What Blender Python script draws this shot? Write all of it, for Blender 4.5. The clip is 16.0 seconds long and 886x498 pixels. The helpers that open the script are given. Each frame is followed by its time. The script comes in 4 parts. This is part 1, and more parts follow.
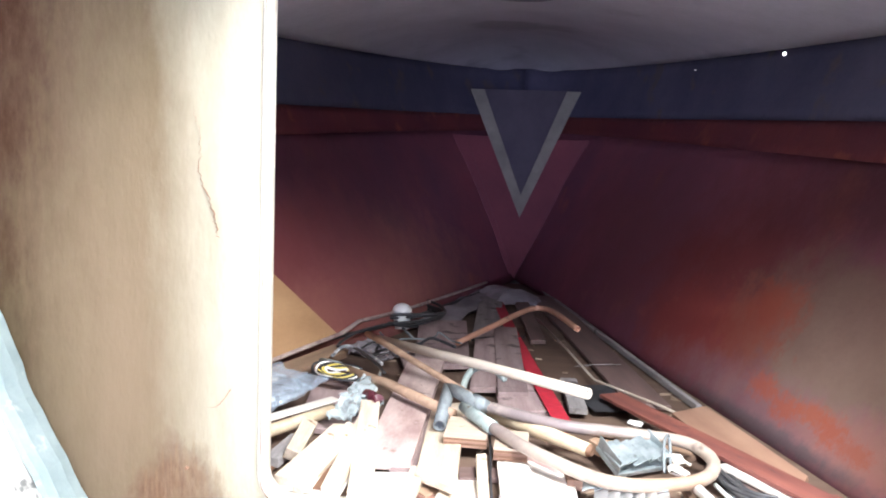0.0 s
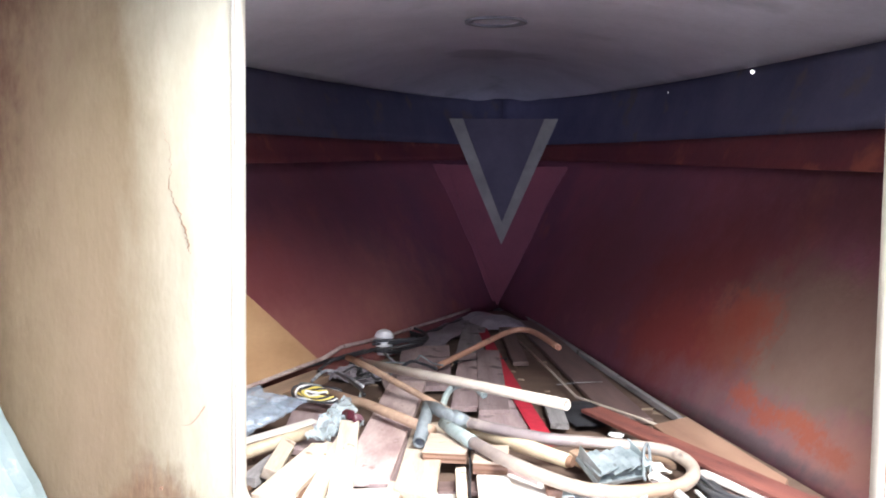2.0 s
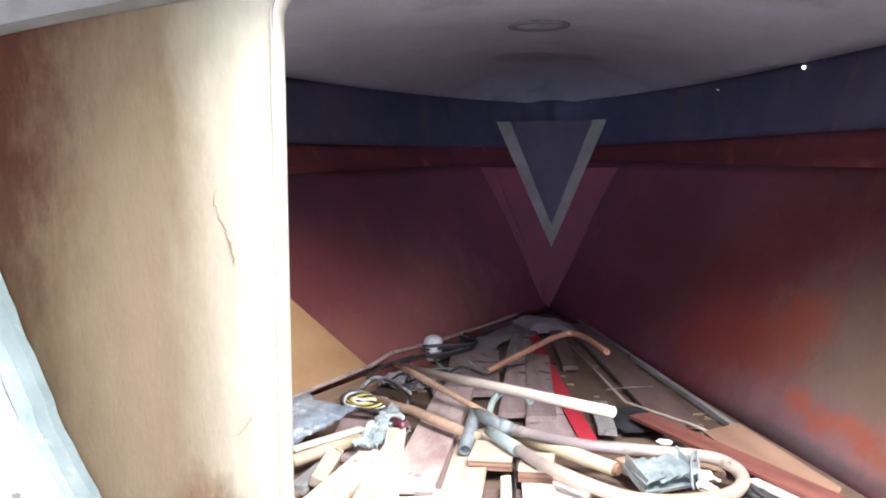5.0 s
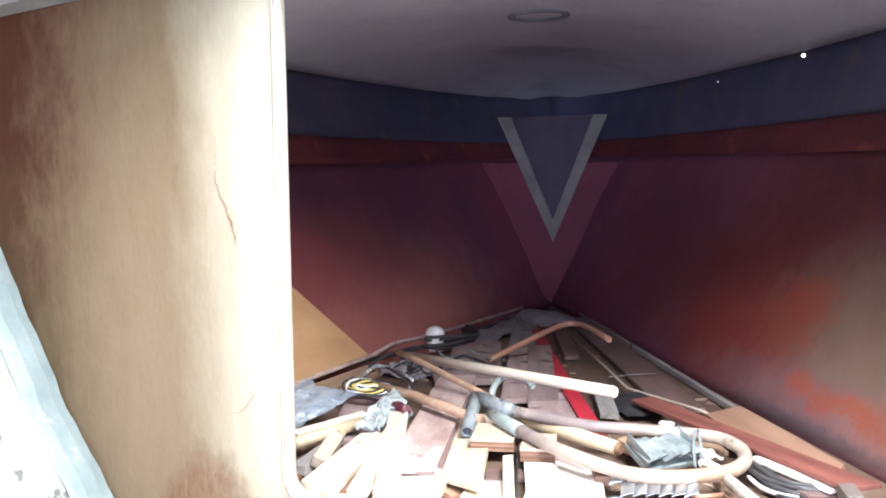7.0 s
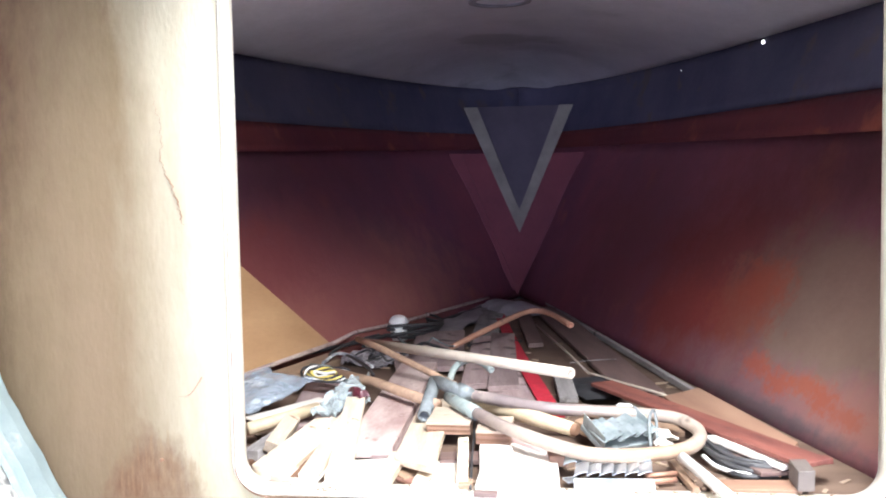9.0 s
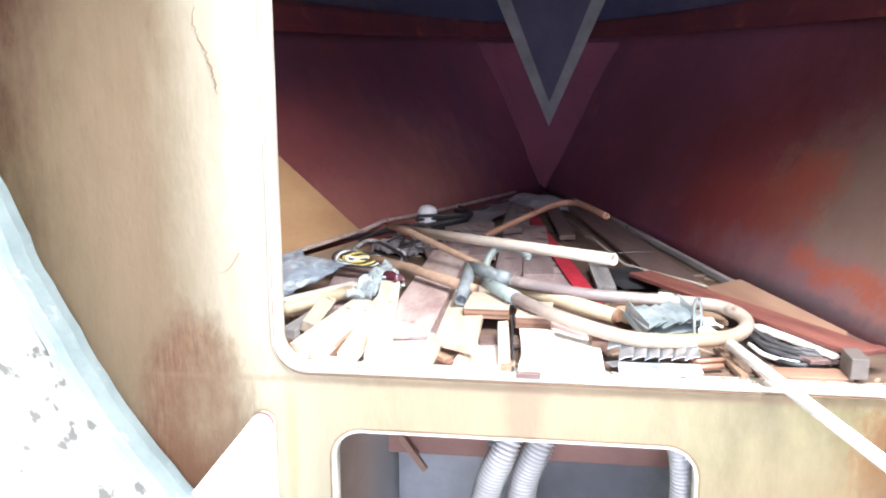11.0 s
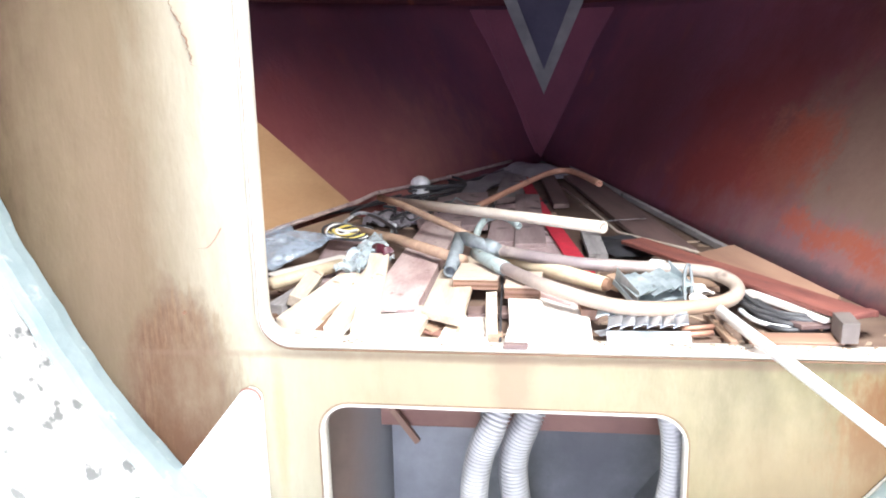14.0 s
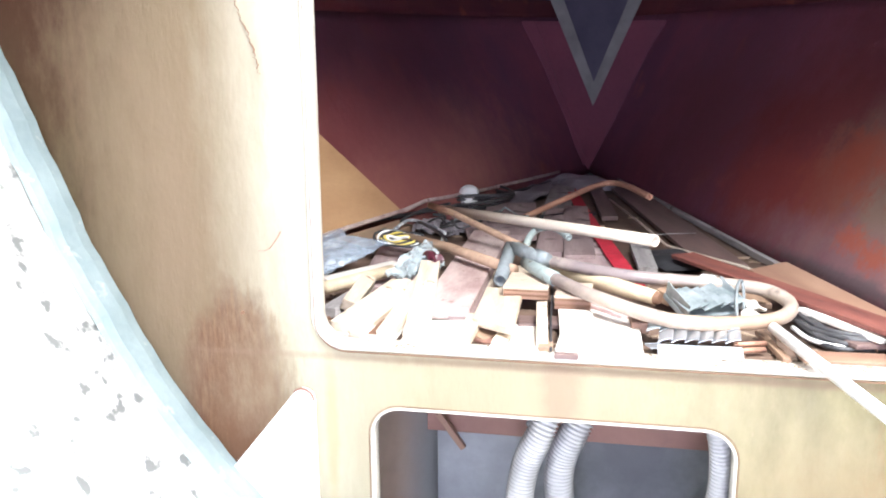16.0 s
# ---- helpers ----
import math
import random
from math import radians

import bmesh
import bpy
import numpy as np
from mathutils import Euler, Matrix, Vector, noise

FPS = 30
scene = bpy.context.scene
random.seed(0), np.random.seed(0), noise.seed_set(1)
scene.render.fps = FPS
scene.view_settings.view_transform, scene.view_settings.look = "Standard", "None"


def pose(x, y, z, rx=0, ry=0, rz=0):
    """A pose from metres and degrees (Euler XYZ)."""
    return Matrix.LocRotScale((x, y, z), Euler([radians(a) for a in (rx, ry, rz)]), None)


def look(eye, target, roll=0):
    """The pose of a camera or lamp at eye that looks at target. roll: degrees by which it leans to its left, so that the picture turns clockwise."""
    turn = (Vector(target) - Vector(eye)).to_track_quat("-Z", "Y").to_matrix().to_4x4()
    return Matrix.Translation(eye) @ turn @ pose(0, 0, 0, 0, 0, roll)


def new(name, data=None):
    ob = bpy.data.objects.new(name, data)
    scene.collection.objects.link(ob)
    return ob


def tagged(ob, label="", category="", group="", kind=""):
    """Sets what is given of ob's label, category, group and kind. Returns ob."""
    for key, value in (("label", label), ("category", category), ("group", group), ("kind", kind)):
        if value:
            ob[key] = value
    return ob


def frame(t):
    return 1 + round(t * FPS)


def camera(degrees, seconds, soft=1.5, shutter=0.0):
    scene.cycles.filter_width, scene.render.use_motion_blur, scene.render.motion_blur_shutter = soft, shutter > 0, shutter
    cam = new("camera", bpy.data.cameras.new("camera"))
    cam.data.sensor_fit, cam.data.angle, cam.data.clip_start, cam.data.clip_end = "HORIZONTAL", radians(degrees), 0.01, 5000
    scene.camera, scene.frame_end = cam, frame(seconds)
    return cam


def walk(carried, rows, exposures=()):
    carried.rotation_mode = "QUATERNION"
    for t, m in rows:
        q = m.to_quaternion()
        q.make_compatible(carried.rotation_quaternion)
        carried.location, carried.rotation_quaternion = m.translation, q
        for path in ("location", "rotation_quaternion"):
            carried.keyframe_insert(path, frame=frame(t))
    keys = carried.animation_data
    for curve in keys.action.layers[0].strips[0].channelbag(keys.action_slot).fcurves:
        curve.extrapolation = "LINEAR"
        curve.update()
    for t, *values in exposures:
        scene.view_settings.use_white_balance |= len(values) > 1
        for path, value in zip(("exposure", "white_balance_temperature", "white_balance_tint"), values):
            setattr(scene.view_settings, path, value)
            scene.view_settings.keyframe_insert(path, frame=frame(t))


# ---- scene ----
cam = camera(57.0, 16.0, soft=1.9)
PATH = [
    (0, (-0.114, -1.219, 1.403), (-0.305, 0.76, 1.186), 2.2),
    (0.5, (-0.121, -1.206, 1.401), (-0.313, 0.773, 1.189), 1.6),
    (1, (-0.093, -1.254, 1.383), (-0.326, 0.726, 1.22), 1.5),
    (1.5, (-0.076, -1.272, 1.378), (-0.305, 0.712, 1.261), 0.3),
    (2, (-0.085, -1.228, 1.359), (-0.251, 0.762, 1.237), 0.7),
    (2.5, (-0.095, -1.191, 1.363), (-0.238, 0.799, 1.238), 0.1),
    (3, (-0.097, -1.183, 1.372), (-0.286, 0.803, 1.228), -2.0),
    (3.5, (-0.098, -1.196, 1.372), (-0.306, 0.79, 1.264), -1.1),
    (4, (-0.1, -1.199, 1.373), (-0.361, 0.779, 1.231), -1.5),
    (4.2, (-0.092, -1.21, 1.375), (-0.365, 0.768, 1.246), -0.6),
    (6.3, (-0.046, -1.239, 1.366), (-0.386, 0.729, 1.256), -1.0),
    (6.5, (-0.063, -1.236, 1.352), (-0.379, 0.737, 1.253), 0.0),
    (7, (-0.057, -1.237, 1.329), (-0.362, 0.737, 1.222), -0.9),
    (7.5, (-0.03, -1.23, 1.332), (-0.371, 0.735, 1.181), -3.2),
    (8, (-0.018, -1.228, 1.334), (-0.306, 0.748, 1.217), -1.9),
    (8.2, (-0.017, -1.221, 1.321), (-0.256, 0.762, 1.21), -1.6),
    (10.3, (-0.066, -1.211, 1.279), (-0.324, 0.766, 1.12), -0.3),
    (10.5, (-0.073, -1.201, 1.269), (-0.315, 0.773, 1.062), -0.5),
    (11, (-0.075, -1.175, 1.255), (-0.355, 0.773, 0.903), -0.2),
    (11.5, (-0.073, -1.164, 1.255), (-0.362, 0.77, 0.834), -1.0),
    (12, (-0.076, -1.161, 1.248), (-0.367, 0.767, 0.803), 0.6),
    (12.5, (-0.058, -1.156, 1.247), (-0.312, 0.782, 0.826), -1.0),
    (13, (-0.057, -1.155, 1.247), (-0.318, 0.783, 0.829), -1.1),
    (13.5, (-0.05, -1.149, 1.248), (-0.324, 0.783, 0.81), -1.3),
    (14, (-0.05, -1.154, 1.251), (-0.336, 0.78, 0.83), -1.4),
    (14.5, (-0.076, -1.164, 1.243), (-0.336, 0.779, 0.847), 1.1),
    (15, (-0.076, -1.163, 1.246), (-0.389, 0.764, 0.814), 0.1),
    (15.5, (-0.066, -1.159, 1.25), (-0.371, 0.77, 0.819), -0.7),
    (16, (-0.067, -1.177, 1.255), (-0.451, 0.745, 0.856), -0.4),
]
walk(cam, [(t, look(eye, target, roll)) for t, eye, target, roll in PATH],
     [(0.0, 0.40), (16.0, 0.40)])

# ---------------------------------------------------------------- light
world = bpy.data.worlds.new("world")
scene.world = world
world.use_nodes = True
wn = world.node_tree.nodes
sky = wn.new("ShaderNodeTexSky")
sky.sky_type = "NISHITA"
sky.sun_disc = False
sky.sun_elevation, sky.sun_rotation = radians(58), radians(200)
wn["Background"].inputs["Strength"].default_value = 0.1
world.node_tree.links.new(sky.outputs["Color"], wn["Background"].inputs["Color"])


def area_light(name, eye, target, w, h, power, color, spread):
    data = bpy.data.lights.new(name, "AREA")
    data.shape, data.size, data.size_y, data.energy, data.color = "RECTANGLE", w, h, power, color
    data.spread = radians(spread)
    ob = new(name, data)
    ob.matrix_world = look(eye, target)
    return ob


# daylight falling through an assumed hatch in the unseen cabin roof
area_light("hatch_daylight", (0.34, -0.62, 2.11), (0.30, -0.45, 0.8), 0.62, 0.66, 64, (0.95, 0.97, 1.0), 180)
# added fill lamp far behind the camera, lifting the dark bow
area_light("aft_fill_lamp", (-0.1, -5.9, 1.25), (-0.1, 0.0, 1.2), 1.3, 1.3, 180, (0.68, 0.72, 1.0), 180)

# ---------------------------------------------------------------- materials


def surf(name, c1, c2, scale=6.0, rough=0.7, bump=0.15, stretch=(1, 1, 1), metallic=0.0, fine=60.0, vary=0.12, spots=None, spot_amount=0.6, spot_scale=3.0, spot_stretch=(1, 1, 1)):
    """Two colours mixed by broad noise, fine grain on top, relief, and a small shift from piece to piece."""
    m = bpy.data.materials.new(name)
    m.use_nodes = True
    nt = m.node_tree
    n, l = nt.nodes, nt.links
    bsdf = n["Principled BSDF"]
    geo = n.new("ShaderNodeTexCoord")
    mp = n.new("ShaderNodeMapping")
    mp.inputs["Scale"].default_value = stretch
    l.new(geo.outputs["Object"], mp.inputs["Vector"])
    a = n.new("ShaderNodeTexNoise")
    a.inputs["Scale"].default_value, a.inputs["Detail"].default_value, a.inputs["Roughness"].default_value = scale, 8, 0.62
    b = n.new("ShaderNodeTexNoise")
    b.inputs["Scale"].default_value, b.inputs["Detail"].default_value = fine, 5
    l.new(mp.outputs["Vector"], a.inputs["Vector"])
    l.new(mp.outputs["Vector"], b.inputs["Vector"])
    ramp = n.new("ShaderNodeValToRGB")
    ramp.color_ramp.elements[0].position, ramp.color_ramp.elements[1].position = 0.32, 0.68
    ramp.color_ramp.elements[0].color, ramp.color_ramp.elements[1].color = (*c1, 1), (*c2, 1)
    l.new(a.outputs["Fac"], ramp.inputs["Fac"])
    col = ramp.outputs["Color"]
    if spots:
        c = n.new("ShaderNodeTexNoise")
        c.inputs["Scale"].default_value, c.inputs["Detail"].default_value = spot_scale, 10
        mp2 = n.new("ShaderNodeMapping")
        mp2.inputs["Scale"].default_value = spot_stretch
        l.new(geo.outputs["Object"], mp2.inputs["Vector"])
        l.new(mp2.outputs["Vector"], c.inputs["Vector"])
        r2 = n.new("ShaderNodeValToRGB")
        r2.color_ramp.elements[0].position, r2.color_ramp.elements[1].position = spot_amount, spot_amount + 0.08
        l.new(c.outputs["Fac"], r2.inputs["Fac"])
        mx = n.new("ShaderNodeMixRGB")
        l.new(r2.outputs["Color"], mx.inputs["Fac"])
        l.new(col, mx.inputs["Color1"])
        mx.inputs["Color2"].default_value = (*spots, 1)
        col = mx.outputs["Color"]
    info = n.new("ShaderNodeObjectInfo")
    add = n.new("ShaderNodeMath")
    add.operation = "ADD"
    l.new(info.outputs["Random"], add.inputs[0])
    l.new(b.outputs["Fac"], add.inputs[1])
    rng = n.new("ShaderNodeMapRange")
    rng.inputs["From Min"].default_value, rng.inputs["From Max"].default_value = 0.3, 1.7
    rng.inputs["To Min"].default_value, rng.inputs["To Max"].default_value = 1 - vary, 1 + vary
    l.new(add.outputs[0], rng.inputs["Value"])
    hsv = n.new("ShaderNodeHueSaturation")
    l.new(rng.outputs["Result"], hsv.inputs["Value"])
    l.new(col, hsv.inputs["Color"])
    l.new(hsv.outputs["Color"], bsdf.inputs["Base Color"])
    bsdf.inputs["Metallic"].default_value = metallic
    rr = n.new("ShaderNodeMapRange")
    rr.inputs["To Min"].default_value, rr.inputs["To Max"].default_value = max(rough - 0.12, 0.04), min(rough + 0.12, 1)
    l.new(a.outputs["Fac"], rr.inputs["Value"])
    l.new(rr.outputs["Result"], bsdf.inputs["Roughness"])
    bp = n.new("ShaderNodeBump")
    bp.inputs["Strength"].default_value, bp.inputs["Distance"].default_value = bump, 0.004
    mb = n.new("ShaderNodeMath")
    mb.operation = "ADD"
    l.new(a.outputs["Fac"], mb.inputs[0])
    l.new(b.outputs["Fac"], mb.inputs[1])
    l.new(mb.outputs[0], bp.inputs["Height"])
    l.new(bp.outputs["Normal"], bsdf.inputs["Normal"])
    return m


def blotch(m, centre, size, colour, edge=0.35, strength=0.8, grain=9.0, streak=(1, 1, 1), rag=1.5):
    """A patch with a ragged edge round a place (object space), stain or painted light, laid over a material's colour.
    """
    nt = m.node_tree
    n, l = nt.nodes, nt.links
    bsdf = n["Principled BSDF"]
    old = bsdf.inputs["Base Color"].links[0].from_socket
    geo = n.new("ShaderNodeTexCoord")
    mp = n.new("ShaderNodeMapping")
    mp.vector_type = "TEXTURE"
    mp.inputs["Location"].default_value, mp.inputs["Scale"].default_value = centre, size
    l.new(geo.outputs["Object"], mp.inputs["Vector"])
    ln = n.new("ShaderNodeVectorMath")
    ln.operation = "LENGTH"
    l.new(mp.outputs["Vector"], ln.inputs[0])
    nz = n.new("ShaderNodeTexNoise")
    nz.inputs["Scale"].default_value, nz.inputs["Detail"].default_value, nz.inputs["Roughness"].default_value = grain, 8, 0.7
    st = n.new("ShaderNodeMapping")
    st.inputs["Scale"].default_value = streak
    l.new(geo.outputs["Object"], st.inputs["Vector"])
    l.new(st.outputs["Vector"], nz.inputs["Vector"])
    mad = n.new("ShaderNodeMath")
    mad.operation = "MULTIPLY_ADD"
    l.new(nz.outputs["Fac"], mad.inputs[0])
    mad.inputs[1].default_value = rag
    l.new(ln.outputs["Value"], mad.inputs[2])
    rng = n.new("ShaderNodeMapRange")
    rng.inputs["From Min"].default_value, rng.inputs["From Max"].default_value = 1 + rag / 2 - edge, 1 + rag / 2 + edge
    rng.inputs["To Min"].default_value, rng.inputs["To Max"].default_value = strength, 0
    l.new(mad.outputs[0], rng.inputs["Value"])
    mx = n.new("ShaderNodeMixRGB")
    l.new(rng.outputs["Result"], mx.inputs["Fac"])
    l.new(old, mx.inputs["Color1"])
    mx.inputs["Color2"].default_value = (*colour, 1)
    l.new(mx.outputs["Color"], bsdf.inputs["Base Color"])
    return m


# base tinted purple for lens haze, with ragged patches of red, orange and tan topcoat
M_HULL = surf("red_oxide_paint", (0.130, 0.048, 0.084), (0.230, 0.066, 0.094), 2.2, 0.7, 0.25, vary=0.10, spots=(0.235, 0.075, 0.075), spot_amount=0.62, spot_scale=3.5)
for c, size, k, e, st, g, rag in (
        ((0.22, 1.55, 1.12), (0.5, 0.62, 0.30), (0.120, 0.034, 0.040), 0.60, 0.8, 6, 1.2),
        ((0.46, 0.95, 1.10), (0.5, 0.36, 0.24), (0.135, 0.025, 0.020), 0.50, 0.80, 9, 1.9),
        ((0.50, 0.42, 1.08), (0.5, 0.40, 0.16), (0.165, 0.112, 0.084), 0.35, 0.92, 11, 2.0),
        # shade on the upper starboard side, painted dark
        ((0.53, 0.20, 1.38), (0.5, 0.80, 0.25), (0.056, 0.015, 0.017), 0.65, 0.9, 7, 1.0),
        ((0.40, 0.80, 1.03), (0.5, 0.16, 0.09), (0.200, 0.042, 0.026), 0.35, 0.65, 22, 3.0),
        ((0.34, 1.08, 0.98), (0.5, 0.20, 0.10), (0.190, 0.036, 0.030), 0.40, 0.70, 15, 2.2),
        ((0.42, 0.72, 1.09), (0.5, 0.10, 0.06), (0.190, 0.040, 0.024), 0.35, 0.65, 26, 3.0),
        ((0.42, 0.46, 0.90), (0.5, 0.48, 0.055), (0.200, 0.120, 0.120), 0.55, 0.70, 16, 2.0),
        ((0.48, 0.20, 0.905), (0.5, 0.20, 0.050), (0.290, 0.125, 0.095), 0.7, 0.65, 12, 1.4),
        ((0.41, 0.60, 0.935), (0.5, 0.050, 0.024), (0.30, 0.070, 0.036), 0.50, 0.72, 58, 3.6),
        ((0.43, 0.50, 0.918), (0.5, 0.045, 0.024), (0.30, 0.068, 0.034), 0.50, 0.72, 64, 3.6),
        ((0.45, 0.42, 0.930), (0.5, 0.048, 0.018), (0.30, 0.075, 0.036), 0.50, 0.72, 60, 3.6),
        ((0.465, 0.35, 0.918), (0.5, 0.040, 0.022), (0.29, 0.070, 0.036), 0.50, 0.72, 68, 3.6),
        ((0.475, 0.27, 0.905), (0.5, 0.040, 0.016), (0.28, 0.072, 0.040), 0.50, 0.62, 71, 3.6),
        ((0.40, 0.52, 0.862), (0.5, 0.30, 0.016), (0.10, 0.080, 0.085), 0.40, 0.75, 26, 2.2),
        # bounce light on the lower port side, painted pale
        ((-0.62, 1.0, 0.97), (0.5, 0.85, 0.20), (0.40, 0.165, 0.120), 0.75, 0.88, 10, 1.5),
        # upper port side darkened, shade put into the colour
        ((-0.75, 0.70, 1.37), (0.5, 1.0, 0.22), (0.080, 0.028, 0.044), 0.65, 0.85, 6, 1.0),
        ((-0.68, 0.85, 1.16), (0.4, 0.26, 0.12), (0.21, 0.046, 0.040), 0.40, 0.6, 12, 2.2),
        ((-0.60, 1.15, 1.10), (0.4, 0.30, 0.20), (0.22, 0.060, 0.075), 0.5, 0.6, 8, 1.6)):
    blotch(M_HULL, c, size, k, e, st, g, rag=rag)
M_BAND = surf("dark_blue_band", (0.056, 0.056, 0.105), (0.095, 0.090, 0.145), 3, 0.85, 0.4, spots=(0.10, 0.085, 0.10), spot_amount=0.60, spot_scale=7)
M_STRINGER = surf("red_oxide_stringer", (0.085, 0.022, 0.036), (0.17, 0.040, 0.040), 2.5, 0.7, 0.3, spots=(0.22, 0.060, 0.045), spot_amount=0.60, spot_scale=6)
M_DECK = surf("grey_deck_underside", (0.42, 0.405, 0.48), (0.56, 0.54, 0.61), 2.4, 0.9, 0.3, spots=(0.38, 0.365, 0.43), spot_amount=0.60, spot_scale=2.2)
M_RING = surf("dark_ring", (0.13, 0.125, 0.16), (0.20, 0.19, 0.23), 14, 0.8, 0.2)
M_BULK = surf("aged_varnished_plywood", (0.106, 0.090, 0.047), (0.236, 0.208, 0.118), 4.5, 0.5, 0.2, stretch=(2.2, 2.2, 0.9), fine=70, vary=0.09, spots=(0.20, 0.155, 0.10), spot_amount=0.66, spot_scale=150, spot_stretch=(1, 1, 0.4))
M_BULK.node_tree.nodes["Principled BSDF"].inputs["Specular IOR Level"].default_value = 0.18
# brown varnish on the port side, deepened with painted shade
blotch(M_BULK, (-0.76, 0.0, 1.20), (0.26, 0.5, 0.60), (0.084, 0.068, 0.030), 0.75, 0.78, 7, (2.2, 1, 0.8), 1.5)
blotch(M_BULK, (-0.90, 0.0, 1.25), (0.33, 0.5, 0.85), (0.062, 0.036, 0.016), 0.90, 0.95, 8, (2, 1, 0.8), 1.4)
# red-brown top corner, darkened as the shade below the deck
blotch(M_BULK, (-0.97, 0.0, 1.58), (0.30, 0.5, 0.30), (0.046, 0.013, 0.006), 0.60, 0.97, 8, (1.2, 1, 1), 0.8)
blotch(M_BULK, (-0.70, 0.0, 1.30), (0.16, 0.5, 0.5), (0.26, 0.21, 0.125), 0.7, 0.4, 16, (1.5, 1, 0.6), 2.4)
blotch(M_BULK, (-0.66, 0.0, 1.10), (0.20, 0.5, 0.5), (0.112, 0.085, 0.042), 0.4, 0.5, 26, (1.8, 1, 0.45), 2.8)
# glare beside the opening, painted as a pale band
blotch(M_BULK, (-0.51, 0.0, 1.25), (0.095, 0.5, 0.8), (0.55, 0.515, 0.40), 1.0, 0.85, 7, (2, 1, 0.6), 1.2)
blotch(M_BULK, (-0.74, 0.0, 1.02), (0.11, 0.5, 0.40), (0.21, 0.145, 0.095), 0.8, 0.6, 10, (4, 1, 0.5))
blotch(M_BULK, (-0.645, 0.0, 0.70), (0.090, 0.5, 0.21), (0.088, 0.029, 0.014), 0.22, 0.92, 24, (1, 1, 0.5), 0.7)
blotch(M_BULK, (-0.660, 0.0, 0.69), (0.070, 0.5, 0.15), (0.110, 0.034, 0.018), 0.55, 0.5, 30, (1, 1, 0.6), 1.0)
blotch(M_BULK, (-0.640, 0.0, 0.72), (0.075, 0.5, 0.17), (0.20, 0.130, 0.070), 0.24, 0.6, 75, (1.6, 1, 0.14), 2.4)
blotch(M_BULK, (-0.630, 0.0, 0.73), (0.080, 0.5, 0.15), (0.085, 0.034, 0.018), 0.30, 0.55, 95, (1.2, 1, 0.35), 1.8)
blotch(M_BULK, (0.42, 0.0, 0.70), (0.075, 0.5, 0.14), (0.19, 0.10, 0.045), 0.3, 0.7, 45, (2, 1, 0.6), 2.6)
blotch(M_BULK, (0.40, 0.0, 0.745), (0.045, 0.5, 0.07), (0.15, 0.07, 0.03), 0.3, 0.7, 50, (1.5, 1, 0.6), 2.4)
blotch(M_BULK, (0.28, 0.0, 0.66), (0.12, 0.5, 0.08), (0.27, 0.20, 0.12), 0.6, 0.6, 14)
# overlit strip below the sill, its brightness painted pale
blotch(M_BULK, (-0.18, 0.0, 0.79), (0.36, 0.5, 0.13), (0.34, 0.295, 0.20), 0.6, 0.75, 10, (2, 1, 1), 1.2)
blotch(M_BULK, (-0.12, 0.0, 0.79), (0.03, 0.5, 0.06), (0.25, 0.18, 0.125), 0.4, 0.7, 20)
blotch(M_BULK, (-0.487, 0.0, 0.70), (0.010, 0.5, 0.12), (0.33, 0.26, 0.13), 0.4, 0.5, 20)
# brown line under the sill, dirt and shadow painted together
blotch(M_BULK, (-0.03, 0.0, 0.83), (0.55, 0.5, 0.006), (0.20, 0.13, 0.09), 0.5, 0.6, 30)
M_TRIM = surf("cream_painted_edging", (0.50, 0.46, 0.40), (0.62, 0.575, 0.51), 8, 0.5, 0.15)
M_WHITE = surf("flaking_white_paint", (0.78, 0.79, 0.77), (0.86, 0.86, 0.84), 5, 0.55, 0.25, spots=(0.24, 0.25, 0.25), spot_amount=0.565, spot_scale=30)
M_BLUE = surf("pale_blue_grey_paint", (0.165, 0.215, 0.222), (0.25, 0.305, 0.31), 9, 0.55, 0.3, spots=(0.34, 0.36, 0.35), spot_amount=0.63, spot_scale=30)
M_SHELF = surf("bare_plywood_shelf", (0.115, 0.072, 0.052), (0.19, 0.125, 0.09), 3, 0.75, 0.2, stretch=(1, 8, 1))
M_BILGE = surf("grey_bilge_paint", (0.18, 0.185, 0.19), (0.35, 0.36, 0.365), 4.5, 0.5, 0.2, vary=0.06)
# shade to the right of the hoses, painted dark into the bilge colour
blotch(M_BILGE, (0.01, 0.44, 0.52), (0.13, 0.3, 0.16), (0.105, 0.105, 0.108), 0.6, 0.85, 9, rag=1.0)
M_FLOOR = surf("worn_cabin_sole", (0.28, 0.17, 0.10), (0.36, 0.23, 0.14), 4, 0.6, 0.2, stretch=(8, 1, 1))
M_PINE = surf("pale_pine", (0.50, 0.40, 0.29), (0.72, 0.62, 0.50), 5, 0.65, 0.25, stretch=(1, 9, 9), fine=40, vary=0.2, spots=(0.26, 0.16, 0.09), spot_amount=0.68, spot_scale=26)
M_PINK = surf("pinkish_hardwood", (0.36, 0.235, 0.215), (0.66, 0.53, 0.49), 7, 0.6, 0.25, stretch=(1, 3, 3), fine=40, vary=0.16, spots=(0.22, 0.13, 0.11), spot_amount=0.64, spot_scale=30)
M_GREYWOOD = surf("weathered_grey_board", (0.20, 0.185, 0.185), (0.40, 0.37, 0.36), 4, 0.85, 0.4, stretch=(1, 8, 8), vary=0.2, spots=(0.13, 0.115, 0.11), spot_amount=0.6, spot_scale=18)
M_MAHOG = surf("red_stained_board", (0.13, 0.040, 0.034), (0.25, 0.085, 0.063), 4, 0.65, 0.25, stretch=(1, 9, 9), vary=0.15, spots=(0.10, 0.04, 0.035), spot_amount=0.62, spot_scale=24, spot_stretch=(1, 4, 4))
